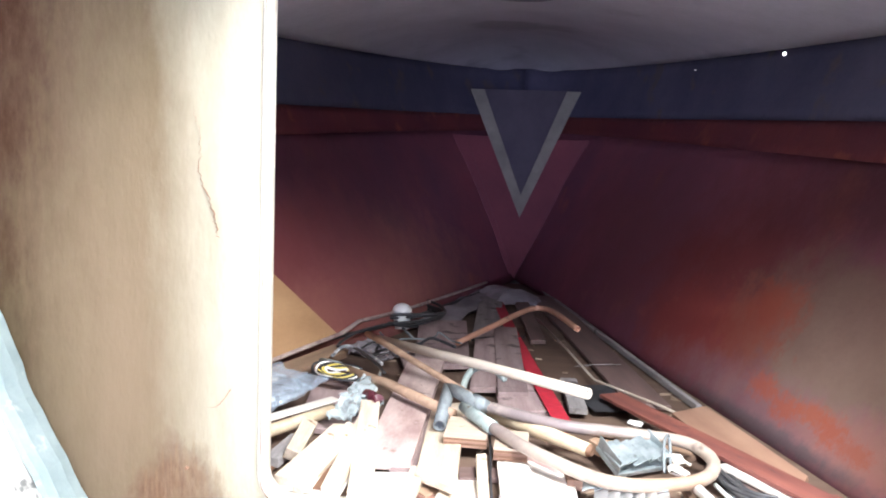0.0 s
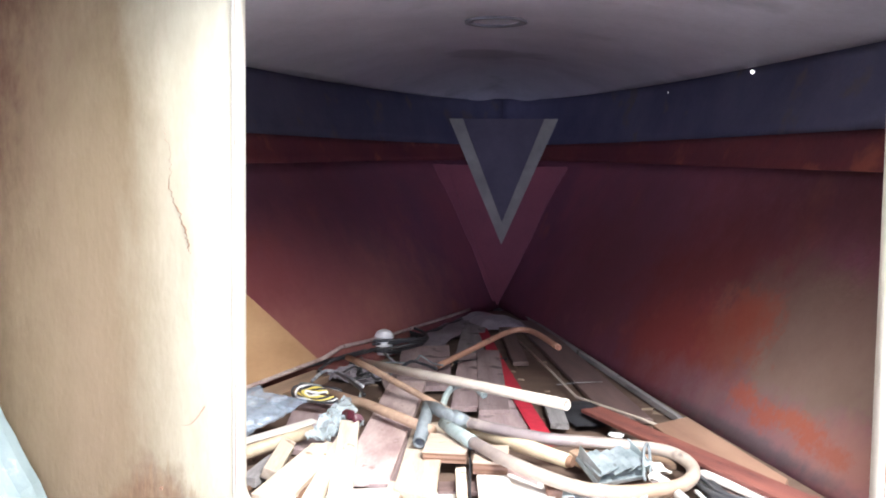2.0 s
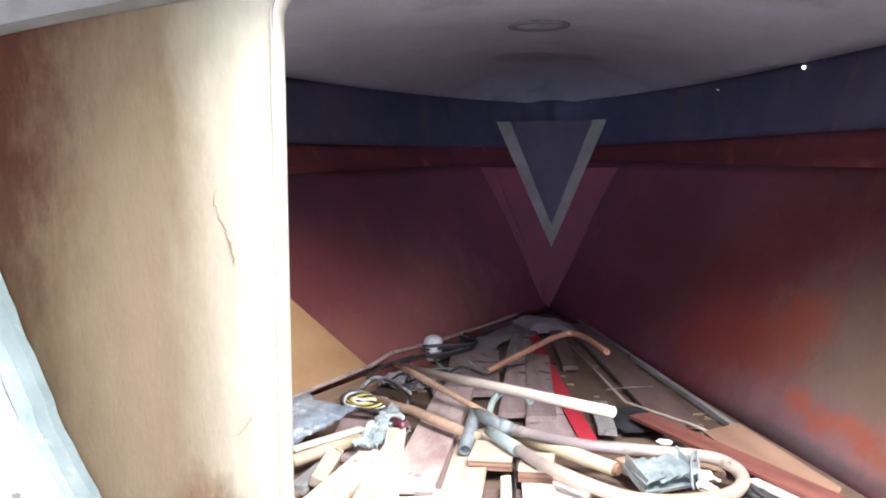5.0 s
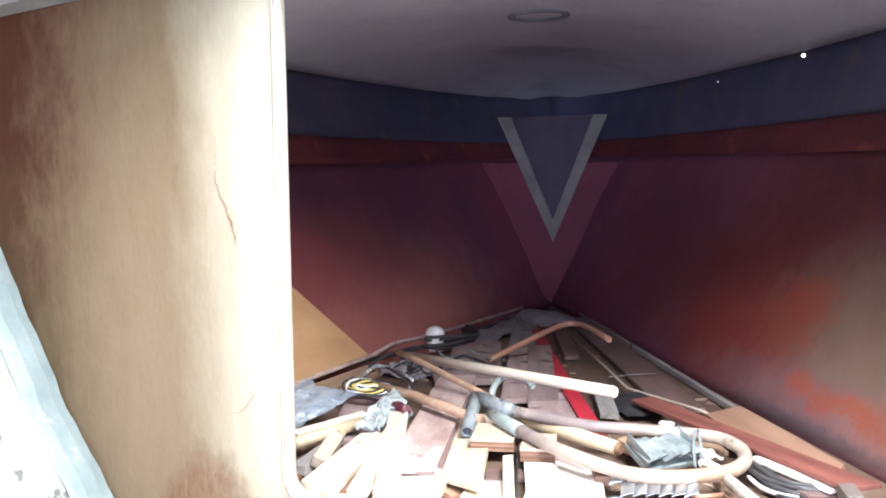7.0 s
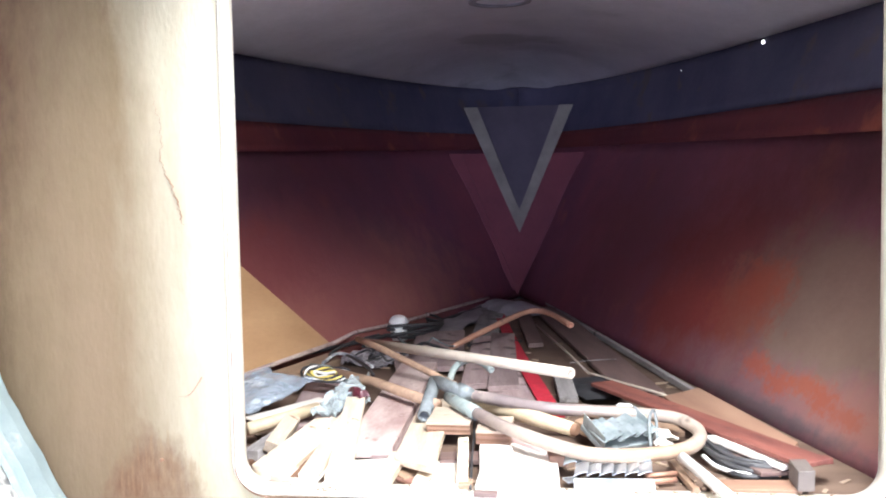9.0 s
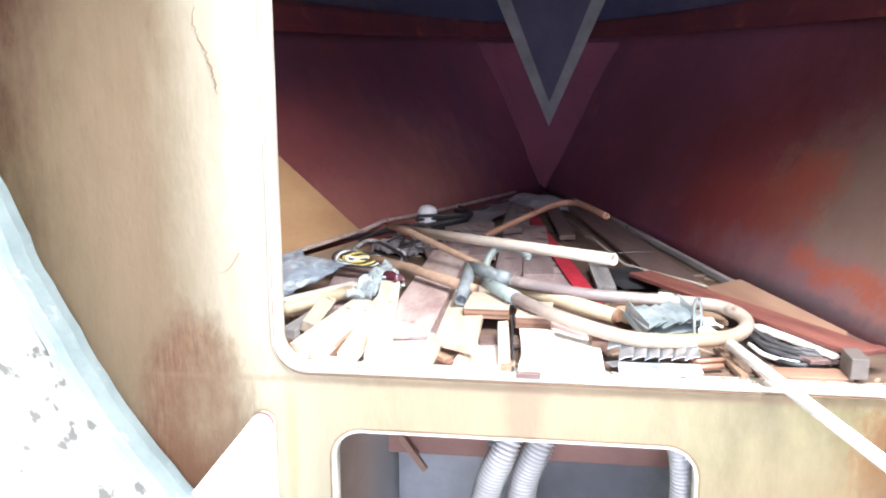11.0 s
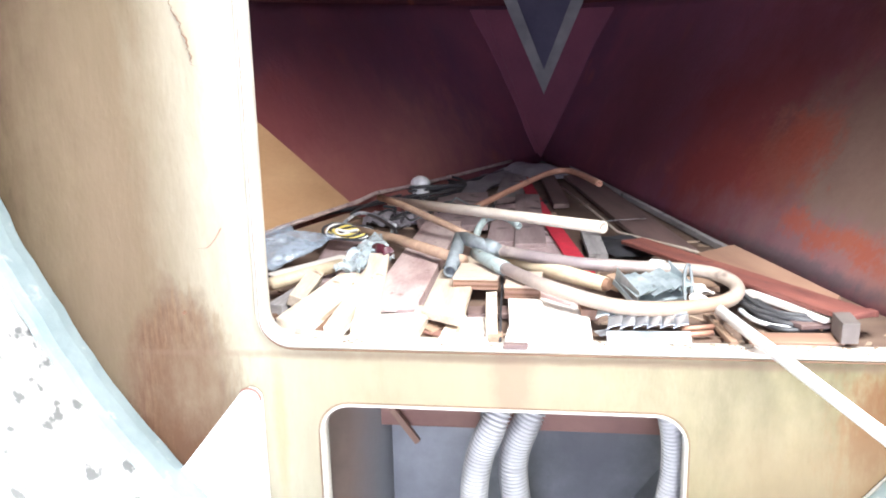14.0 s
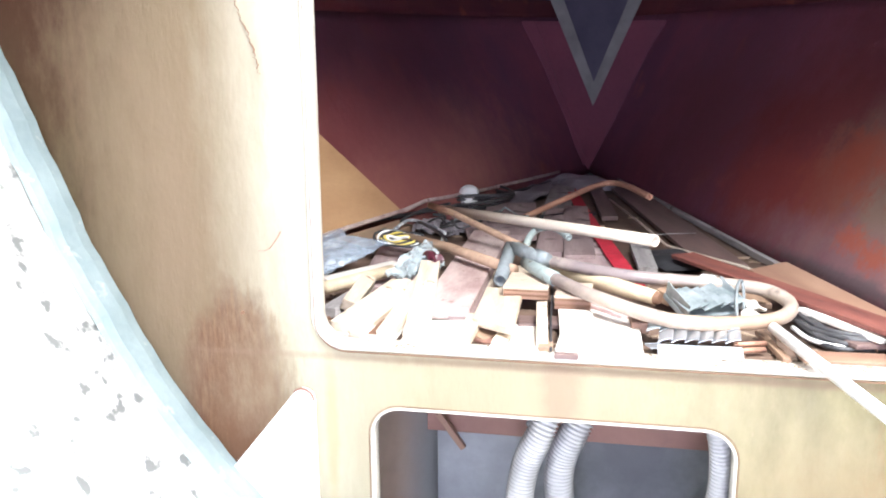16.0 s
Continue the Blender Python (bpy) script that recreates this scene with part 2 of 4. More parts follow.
M_TAN = surf("tan_plywood", (0.235, 0.125, 0.085), (0.33, 0.20, 0.135), 3, 0.65, 0.15, stretch=(1, 6, 6), vary=0.08)
M_DOWEL = surf("brown_wooden_pole", (0.24, 0.150, 0.100), (0.41, 0.275, 0.185), 5, 0.6, 0.2, stretch=(0.8, 9, 9), vary=0.1)
M_HANDLE = surf("yellow_ash_handle", (0.50, 0.385, 0.25), (0.63, 0.52, 0.37), 5, 0.5, 0.15, stretch=(0.8, 9, 9))
M_PLYEDGE = surf("dark_ply_edge", (0.14, 0.07, 0.04), (0.24, 0.13, 0.08), 9, 0.8, 0.2)
M_PVC = surf("cream_plastic_pipe", (0.48, 0.40, 0.32), (0.62, 0.55, 0.46), 14, 0.45, 0.12, vary=0.10, spots=(0.30, 0.20, 0.13), spot_amount=0.66, spot_scale=45)
M_COPPER = surf("dull_copper", (0.36, 0.185, 0.125), (0.52, 0.29, 0.20), 12, 0.55, 0.2, metallic=0.4, spots=(0.24, 0.14, 0.11), spot_amount=0.62, spot_scale=30)
M_LEAD = surf("oxidised_grey_metal", (0.14, 0.158, 0.165), (0.25, 0.275, 0.282), 30, 0.6, 0.4, metallic=0.15, spots=(0.20, 0.24, 0.235), spot_amount=0.58, spot_scale=40)
M_HOSE = surf("milky_plastic_hose", (0.33, 0.265, 0.22), (0.48, 0.40, 0.33), 10, 0.38, 0.15, spots=(0.21, 0.165, 0.14), spot_amount=0.62, spot_scale=24)
blotch(M_HOSE, (-0.06, 0.30, 0.905), (0.13, 0.10, 0.05), (0.17, 0.135, 0.145), 0.5, 0.8, 20, rag=1.2)
blotch(M_HOSE, (0.15, 0.10, 0.89), (0.09, 0.07, 0.03), (0.34, 0.205, 0.115), 0.5, 0.6, 20, rag=1.6)
M_CORR = surf("grey_corrugated_hose", (0.44, 0.435, 0.42), (0.58, 0.575, 0.555), 9, 0.45, 0.1, spots=(0.26, 0.26, 0.26), spot_amount=0.68, spot_scale=38)
M_TEAL = surf("verdigris_tube", (0.19, 0.235, 0.225), (0.36, 0.41, 0.385), 22, 0.6, 0.3, metallic=0.2, spots=(0.16, 0.14, 0.12), spot_amount=0.6, spot_scale=60)
M_RED = surf("red_webbing", (0.36, 0.012, 0.028), (0.50, 0.022, 0.045), 30, 0.75, 0.3)
M_BLACK = surf("black_rubber", (0.02, 0.02, 0.022), (0.045, 0.045, 0.05), 14, 0.55, 0.15)
M_GALV = surf("galvanised_steel", (0.50, 0.55, 0.60), (0.72, 0.76, 0.80), 18, 0.32, 0.15, metallic=0.9)
M_WPLAST = surf("white_plastic", (0.80, 0.80, 0.78), (0.86, 0.86, 0.84), 8, 0.4, 0.06)
M_YELLOW = surf("yellow_wire", (0.75, 0.58, 0.10), (0.82, 0.66, 0.18), 9, 0.4, 0.05)
M_MAROON = surf("maroon_plastic", (0.06, 0.012, 0.02), (0.10, 0.02, 0.03), 9, 0.35, 0.05)
M_V = surf("grey_batten", (0.115, 0.108, 0.10), (0.195, 0.182, 0.168), 8, 0.7, 0.2)
M_WEB = surf("maroon_painted_panel", (0.100, 0.027, 0.043), (0.145, 0.038, 0.055), 3, 0.8, 0.2)
for dull in (M_HULL, M_BAND, M_STRINGER, M_DECK, M_WEB):
    dull.node_tree.nodes["Principled BSDF"].inputs["Specular IOR Level"].default_value = 0.2
M_SHEET = surf("dark_plastic_sheet", (0.22, 0.20, 0.22), (0.40, 0.37, 0.40), 9, 0.55, 0.5)


def clear_plastic(name, tint, alpha):
    m = surf(name, tint, tuple(min(c * 1.15, 1) for c in tint), 10, 0.12, 0.6)
    m.node_tree.nodes["Principled BSDF"].inputs["Alpha"].default_value = alpha
    m.node_tree.nodes["Principled BSDF"].inputs["Coat Weight"].default_value = 1.0
    return m


M_BAG = clear_plastic("clear_bag_film", (0.40, 0.48, 0.57), 0.34)
M_FILM = clear_plastic("crumpled_film", (0.60, 0.68, 0.69), 0.5)
M_WPLAIN = surf("plain_white_paint", (0.80, 0.79, 0.76), (0.86, 0.85, 0.82), 5, 0.5, 0.1)
M_PINE2 = surf("yellow_pine", (0.50, 0.39, 0.28), (0.72, 0.61, 0.48), 5, 0.65, 0.25, stretch=(1, 9, 9), fine=40, vary=0.2, spots=(0.24, 0.14, 0.08), spot_amount=0.67, spot_scale=28)
M_PALE = surf("pale_board", (0.70, 0.63, 0.56), (0.82, 0.77, 0.71), 5, 0.7, 0.15, vary=0.08)
M_GREYPINK = surf("dusty_pink_board", (0.25, 0.175, 0.175), (0.42, 0.32, 0.31), 4, 0.85, 0.3, stretch=(1, 8, 8), vary=0.25, spots=(0.14, 0.10, 0.10), spot_amount=0.6, spot_scale=14)
M_DKBROWN = surf("dark_brown_board", (0.13, 0.085, 0.075), (0.22, 0.145, 0.13), 4, 0.6, 0.2, stretch=(1, 8, 8))
M_BROWN = surf("dull_brown_board", (0.20, 0.140, 0.115), (0.28, 0.205, 0.172), 4, 0.7, 0.2)
# grey fade at the inner edge, soft shading painted into the brown
blotch(M_BROWN, (-0.39, 0.37, 0.5), (0.05, 0.12, 0.6), (0.34, 0.35, 0.36), 0.6, 0.9, 8, rag=0.8)
M_BEAM = surf("brown_beam_paint", (0.20, 0.10, 0.075), (0.27, 0.14, 0.105), 5, 0.6, 0.2)
M_TAN2 = surf("tan_offcut_plywood", (0.42, 0.235, 0.115), (0.56, 0.345, 0.185), 2.5, 0.65, 0.15, stretch=(1.5, 1, 3), vary=0.10)
M_GALV2 = surf("blue_grey_sheet_metal", (0.27, 0.33, 0.34), (0.56, 0.63, 0.65), 26, 0.42, 0.2, metallic=0.55, spots=(0.20, 0.22, 0.22), spot_amount=0.62, spot_scale=50)
# white spots imitate the glints on the bag's film
M_GREYBITS = surf("grey_with_painted_glints", (0.20, 0.22, 0.25), (0.40, 0.43, 0.47), 50, 0.35, 0.4, spots=(0.86, 0.88, 0.90), spot_amount=0.57, spot_scale=17)
M_INNER = surf("unlit_hole_dark", (0.040, 0.034, 0.058), (0.070, 0.060, 0.085), 4, 0.85, 0.2)
M_BAR = surf("grey_square_bar", (0.10, 0.083, 0.075), (0.17, 0.142, 0.13), 8, 0.7, 0.2)
M_PLYFACE = surf("plywood_face", (0.40, 0.305, 0.23), (0.58, 0.47, 0.37), 6, 0.7, 0.25, stretch=(1, 5, 5), vary=0.1, spots=(0.26, 0.18, 0.13), spot_amount=0.64, spot_scale=30)
M_CHIPS = surf("wood_chips", (0.22, 0.15, 0.105), (0.42, 0.32, 0.235), 18, 0.8, 0.2)
M_BLACK2 = surf("black_cable_sheath", (0.03, 0.03, 0.033), (0.07, 0.068, 0.07), 14, 0.5, 0.1)
# glow of the discs that stand in for daylit bolt holes
M_GLOW_DISC = bpy.data.materials.new("daylight")
M_GLOW_DISC.use_nodes = True
M_GLOW_DISC.node_tree.nodes["Principled BSDF"].inputs["Emission Color"].default_value = (1, 1, 1, 1)
M_GLOW_DISC.node_tree.nodes["Principled BSDF"].inputs["Emission Strength"].default_value = 4

# ---------------------------------------------------------------- mesh helpers


def finish(name, bm, material, parent=None, label="", smooth=False):
    me = bpy.data.meshes.new(name)
    bmesh.ops.recalc_face_normals(bm, faces=bm.faces[:])
    bm.to_mesh(me)
    bm.free()
    me.materials.append(material)
    if smooth:
        for p in me.polygons:
            p.use_smooth = True
    ob = new(name, me)
    if parent:
        ob.parent = parent
    if label:
        ob["label"] = label
    return ob


def part(name, bm, material, parent, label="", smooth=False):
    return finish(name, bm, material, parent, label, smooth)


def base(name, at=(0, 0, 0)):
    ob = new(name)
    ob.empty_display_size = 0.02
    return ob


def box(bm, m, size, bevel=0.0015):
    """A box with softened edges, size along the axes of m."""
    r = bmesh.ops.create_cube(bm, size=1.0, matrix=m @ Matrix.Diagonal((*size, 1)))
    if bevel:
        edges = list({e for v in r["verts"] for e in v.link_edges})
        bmesh.ops.bevel(bm, geom=edges, offset=bevel, segments=2, affect="EDGES", profile=0.6)
    return bm


def along(a, b, roll=0.0):
    """A frame at the middle of a-b: x along it, z up."""
    a, b = Vector(a), Vector(b)
    x = (b - a).normalized()
    y = Vector((0, 0, 1)).cross(x).normalized()
    z = x.cross(y)
    m = Matrix((x, y, z)).transposed().to_4x4()
    return Matrix.Translation((a + b) / 2) @ m @ Matrix.Rotation(radians(roll), 4, "X"), (b - a).length


def smooth_path(pts, n=8):
    """Catmull-Rom through the given places."""
    p = [Vector(q) for q in pts]
    p = [2 * p[0] - p[1]] + p + [2 * p[-1] - p[-2]]
    out = []
    for i in range(1, len(p) - 2):
        for k in range(n):
            t = k / n
            a, b, c, d = p[i - 1], p[i], p[i + 1], p[i + 2]
            out.append(0.5 * (2 * b + (c - a) * t + (2 * a - 5 * b + 4 * c - d) * t * t + (3 * b - a - 3 * c + d) * t ** 3))
    out.append(p[-2])
    return out


def sweep(bm, pts, radius, seg=12, inner=None, profile=None, closed=False):
    """A round bar (or any closed profile) along a line. radius may be a function of 0..1; inner: bore of an open pipe end."""
    pts = [Vector(p) for p in pts]
    n = len(pts)
    rings, up = [], None
    for i, p in enumerate(pts):
        nxt = pts[(i + 1) % n] if closed else pts[min(i + 1, n - 1)]
        prv = pts[(i - 1) % n] if closed else pts[max(i - 1, 0)]
        d = (nxt - prv).normalized()
        if up is None:
            up = d.orthogonal().normalized() if profile is None else (Vector((0, 0, 1)) - d * d.z).normalized()
        up = (up - d * up.dot(d)).normalized()
        side = d.cross(up)
        r = radius(i / max(n - 1, 1)) if callable(radius) else radius
        shape = profile or [(math.cos(a), math.sin(a)) for a in (2 * math.pi * k / seg for k in range(seg))]
        rings.append([bm.verts.new(p + (side * u + up * v) * r) for u, v in shape])
    k = len(rings[0])
    for i in range(n if closed else n - 1):
        a, b = rings[i], rings[(i + 1) % n]
        for j in range(k):
            bm.faces.new((a[j], a[(j + 1) % k], b[(j + 1) % k], b[j]))
    if not closed:
        for ring, q, d in ((rings[0], pts[0], pts[1] - pts[0]), (rings[-1], pts[-1], pts[-2] - pts[-1])):
            if inner:
                lip = [bm.verts.new(q + (v.co - q) * inner) for v in ring]
                deep = [bm.verts.new(v.co + d.normalized() * 0.03) for v in lip]
                for j in range(k):
                    bm.faces.new((ring[j], ring[(j + 1) % k], lip[(j + 1) % k], lip[j]))
                    bm.faces.new((lip[j], lip[(j + 1) % k], deep[(j + 1) % k], deep[j]))
                bm.faces.new(deep)
            else:
                bm.faces.new(ring)
    return bm


def plate(bm, outline, m, thick):
    """A flat piece from a 2D outline in the frame m, thick upwards."""
    lo = [bm.verts.new(m @ Vector((x, y, 0))) for x, y in outline]
    hi = [bm.verts.new(m @ Vector((x, y, thick))) for x, y in outline]
    bm.faces.new(lo), bm.faces.new(hi)
    k = len(lo)
    for j in range(k):
        bm.faces.new((lo[j], lo[(j + 1) % k], hi[(j + 1) % k], hi[j]))
    return bm


def board(name, a, b, width, thick, material, label, category="board", group="", roll=0.0, bevel=0.002, near=None):
    """A plank whose middle line runs from a to b; a mesh of its own."""
    m, length = along(a, b, roll)
    bm = box(bmesh.new(), Matrix(), (length, width, thick), bevel)
    cut = random.Random(round(1e4 * (a[0] + 3 * a[1] + 7 * b[0])))
    for end in (-1, 1):
        tilt, lean = cut.uniform(-0.22, 0.22), cut.uniform(-0.15, 0.15)
        tilt = near if near is not None and end < 0 else tilt
        for v in bm.verts:
            if v.co.x * end > 0:
                v.co.x += v.co.y * tilt + v.co.z * lean
    for v in bm.verts:
        v.co.y *= 1 + 0.05 * math.sin(40 * v.co.x + length * 90)
    ob = finish(name, bm, material)
    ob.matrix_world = m
    return tagged(ob, label, category, group)


def rod(name, pts, radius, material, label, category, seg=12, inner=None, curved=False):
    ob = finish(name, sweep(bmesh.new(), smooth_path(pts) if curved else pts, radius, seg, inner), material, smooth=True)
    return tagged(ob, label, category)


def soften(ob):
    """Smooth faces with sharp edges kept."""
    for p in ob.data.polygons:
        p.use_smooth = True
    ob.data.set_sharp_from_angle(angle=radians(40))
    return ob


# ---------------------------------------------------------------- hull form
CX = -0.138  # the boat's middle line


def half0(z):
    return float(np.interp(z, [0.0, 0.1, 0.35, 0.62, 0.75, 0.887, 1.02, 1.085, 1.31, 1.65, 1.9, 2.3], [0.02, 0.05, 0.27, 0.512, 0.617, 0.697, 0.765, 0.79, 0.884, 1.0, 1.07, 1.1]))


def stem(z):
    return float(np.interp(z, [0.1, 0.85, 1.0, 1.2, 1.5, 1.8], [2.2, 2.72, 2.85, 2.95, 3.0, 3.05]))


def half(y, z, side=1):
    if y <= 0:
        return half0(z) * (1 - 0.10 * max(y, -3.0))
    power = float(np.interp(z, [0.1, 0.85, 1.0, 1.2, 1.5, 1.8], [1.2, 1.0, 0.95, 0.78, 0.56, 0.5]))
    fuller = 0.10 * math.exp(-((y - 0.75) / 0.4) ** 2) * min(max((1.35 - z) / 0.4, 0), 1) if side < 0 else 0.0
    return half0(z) * max(1 - y / stem(z), 0) ** power + fuller


def sheer(y):
    return 1.68 + 0.06 * y


def strip_low(y):
    return 1.40 + 0.055 * y


def strip_high(y):
    return 1.49 + 0.05 * y


def hull_patch(bm, side, low, high, ns=40, nv=16, inset=0.0, start=0.05):
    grid = []
    for i in range(ns + 1):
        s = 1 - (1 - i / ns) ** 1.6
        row = []
        for j in range(nv + 1):
            y, z = s * 2.7, 0
            for _ in range(4):
                z = low(y) + (high(y) - low(y)) * j / nv
                y = start + s * (stem(z) - start)
            row.append(bm.verts.new((CX + side * max(half(y, z, side) - inset, 0), y, z)))
        grid.append(row)
    for i in range(ns):
        for j in range(nv):
            bm.faces.new((grid[i][j], grid[i + 1][j], grid[i + 1][j + 1], grid[i][j + 1]))
    return bm


def thicken(ob, t, outward):
    """Gives a skin its thickness on the side that outward names."""
    facing = sum((p.normal * p.area for p in ob.data.polygons), Vector()).dot(Vector(outward))
    mod = ob.modifiers.new("thickness", "SOLIDIFY")
    mod.thickness, mod.offset = t, 1 if facing > 0 else -1
    return ob


def structure(ob, label, category):
    return tagged(ob, label, category, kind="structure")


for side, word in ((-1, "port"), (1, "starboard")):
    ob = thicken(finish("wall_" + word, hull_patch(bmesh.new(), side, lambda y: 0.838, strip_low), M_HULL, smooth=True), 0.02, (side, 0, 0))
    structure(ob, "flared bow hull side in blotchy red oxide paint with painted light and shade", "hull side")
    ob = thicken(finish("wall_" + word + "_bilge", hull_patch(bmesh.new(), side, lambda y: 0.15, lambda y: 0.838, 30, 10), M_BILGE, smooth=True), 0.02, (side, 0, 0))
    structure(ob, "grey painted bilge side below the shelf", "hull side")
    ob = thicken(finish("wall_" + word + "_topside", hull_patch(bmesh.new(), side, strip_high, lambda y: sheer(y) + 0.018, 40, 6), M_BAND, smooth=True), 0.02, (side, 0, 0))
    structure(ob, "dark blue-grey band under the deck", "hull side")
    ob = thicken(finish("trim_" + word + "_stringer", hull_patch(bmesh.new(), side, strip_low, strip_high, 40, 4, 0.012), M_STRINGER, smooth=True), 0.03, (side, 0, 0))
    structure(ob, "red painted stringer running along the hull", "stringer")

# deck underside over the bow
bm = bmesh.new()
grid = []
for i in range(37):
    s = i / 36
    y = 0.04 + s * (stem(1.86) + 0.03)
    w = half(y, sheer(y)) + 0.025
    grid.append([bm.verts.new((CX + w * (k / 10 - 1), y, sheer(y) + 0.13 * min(1, w / 0.5) * (1 - (k / 10 - 1) ** 2))) for k in range(21)])
for i in range(36):
    for k in range(20):
        bm.faces.new((grid[i][k], grid[i + 1][k], grid[i + 1][k + 1], grid[i][k + 1]))
structure(thicken(finish("ceiling", bm, M_DECK, smooth=True), 0.03, (0, 0, 1)), "grey underside of the cambered foredeck", "ceiling")

# dark ring of a closed fitting in the deck
RY, RX = 1.20, -0.140
rz = sheer(RY) + 0.13 * (1 - ((RX - CX) / half(RY, sheer(RY))) ** 2)
ring = [(RX + 0.082 * math.cos(a), RY + 0.082 * math.sin(a), rz - 0.003 + 0.06 * 0.082 * math.sin(a)) for a in (2 * math.pi * k / 40 for k in range(40))]
tagged(finish("deck_ring", sweep(bmesh.new(), ring, 0.010, profile=[(-1, -0.4), (1, -0.4), (1, 0.4), (-1, 0.4)], closed=True), M_RING, smooth=True), "dark round fitting ring in the deck underside", "deck fitting")

# ---------------------------------------------------------------- the bulkhead
def rounded(x0, z0, x1, z1, r, n=8):
    out = []
    for cx, cz, a0 in ((x1 - r, z1 - r, 0), (x0 + r, z1 - r, 90), (x0 + r, z0 + r, 180), (x1 - r, z0 + r, 270)):
        out += [(cx + r * math.cos(radians(a0 + 90 * k / n)), cz + r * math.sin(radians(a0 + 90 * k / n))) for k in range(n + 1)]
    return out


def cut_sheet(name, loops, y, thick, material, bevel=0.003):
    """An upright sheet across the boat with openings right through it."""
    cu = bpy.data.curves.new(name, "CURVE")
    cu.dimensions, cu.fill_mode, cu.extrude, cu.bevel_depth = "2D", "BOTH", thick / 2 - bevel, bevel
    for loop in loops:
        sp = cu.splines.new("POLY")
        sp.points.add(len(loop) - 1)
        for p, (x, z) in zip(sp.points, loop):
            p.co = (x, z, 0, 1)
        sp.use_cyclic_u = True
    tmp = new(name + "_outline", cu)
    me = bpy.data.meshes.new_from_object(tmp.evaluated_get(bpy.context.evaluated_depsgraph_get()))
    bpy.data.objects.remove(tmp)
    me.transform(pose(0, y, 0, 90, 0, 0))
    me.materials.clear()
    me.materials.append(material)
    me.name = name
    return new(name, me)


TOP = 1.715
OPEN_R = 0.472
OPEN = rounded(-0.513, 0.844, OPEN_R, TOP, 0.052)
HOLE = rounded(-0.424, 0.30, 0.139, 0.752, 0.05)
levels = [0.02 + 0.06 * k for k in range(35)]
outer = [(CX + half0(z) - 0.001, z) for z in levels] + [(CX - half0(z) + 0.001, z) for z in reversed(levels)]
structure(cut_sheet("wall_bulkhead", [outer, OPEN, HOLE], 0.016, 0.028, M_BULK), "aged cream varnished plywood bulkhead with painted light and shade and two cut-outs", "bulkhead")
bm = bmesh.new()
sweep(bm, [(x, 0.019, z) for x, z in rounded(-0.510, 0.847, OPEN_R - 0.003, TOP - 0.003, 0.049)], 1.0, profile=[(-0.021, -0.004), (0.021, -0.004), (0.0235, 0), (0.021, 0.004), (-0.021, 0.004), (-0.0235, 0)], closed=True)
structure(finish("trim_opening", bm, M_TRIM, smooth=True), "cream painted edging round the large opening", "edging")
bm = bmesh.new()
sweep(bm, [(x, 0.017, z) for x, z in rounded(-0.421, 0.303, 0.136, 0.749, 0.047)], 1.0, profile=[(-0.016, -0.0022), (0.016, -0.0022), (0.0175, 0), (0.016, 0.0022), (-0.016, 0.0022), (-0.0175, 0)], closed=True)
structure(finish("trim_hole", bm, M_TRIM, smooth=True), "cream painted edging round the lower cut-out", "edging")

# thin brown bead stands for the joint's line of dirt and shadow
for loop, gx, gz, y, r, word in ((OPEN, -0.0040, 0.0030, -0.0034, 0.0012, "opening"), (HOLE, 0.0015, 0.0015, 0.0015, 0.0007, "hole")):
    mx, mz = sum(p[0] for p in loop) / len(loop), sum(p[1] for p in loop) / len(loop)
    pts = [(x + gx * (1 if x > mx else -1), y, z + gz * (1 if z > mz else -1)) for x, z in loop]
    structure(finish("trim_sealant_" + word, sweep(bmesh.new(), pts, r, 6, closed=True), M_PLYEDGE, smooth=True), "dirty brown bead drawn as the shadowed joint round the edging", "sealant")

# shelf inside the bow
bm = bmesh.new()
ys = [0.045 + 2.5 * k / 24 for k in range(25)]
line = [(CX - half(y, 0.84, -1) + 0.004, y) for y in ys] + [(CX + half(y, 0.84) - 0.004, y) for y in reversed(ys)]
plate(bm, line, Matrix.Translation((0, 0, 0.826)), 0.019)
structure(finish("floor_shelf", bm, M_SHELF), "bare plywood shelf filling the bow", "shelf")

# ---------------------------------------------------------------- cabin round the camera
for side, word in ((-1, "port"), (1, "starboard")):
    bm = bmesh.new()
    rows = []
    for i in range(13):
        y = 0.0 - 6.0 * i / 12
        rows.append([bm.verts.new((CX + side * half(y, 0.02 + 2.1 * j / 24), y, 0.02 + 2.1 * j / 24)) for j in range(25)])
    for i in range(12):
        for j in range(24):
            bm.faces.new((rows[i][j], rows[i + 1][j], rows[i + 1][j + 1], rows[i][j + 1]))
    structure(thicken(finish("wall_" + word + "_cabin", bm, M_WHITE, smooth=True), 0.02, (side, 0, 0)), "flaking white painted hull side of the cabin", "hull side")
    pts = [(CX + side * (half0(z) - 0.006 + 0.003 * math.sin(23 * z) * math.sin(61 * z)), -0.040, z) for z in [0.3 + 0.025 * k for k in range(56)]]
    ob = finish("trim_" + word + "_fillet", sweep(bmesh.new(), pts, 1.0, profile=[(-0.042, -0.010), (0.038, -0.010), (0.038, 0.001), (0.012, 0.004), (-0.020, 0.002), (-0.034, -0.004)]), M_BLUE, smooth=False)
    structure(ob, "pale blue-grey painted corner fillet between hull and bulkhead", "corner fillet")
structure(finish("floor", box(bmesh.new(), pose(CX, -3.0, -0.02), (3.4, 6.1, 0.05), 0), M_FLOOR), "worn wooden cabin sole", "floor")
# unseen after wall and roof, added to enclose the lamps' light
bm = bmesh.new()
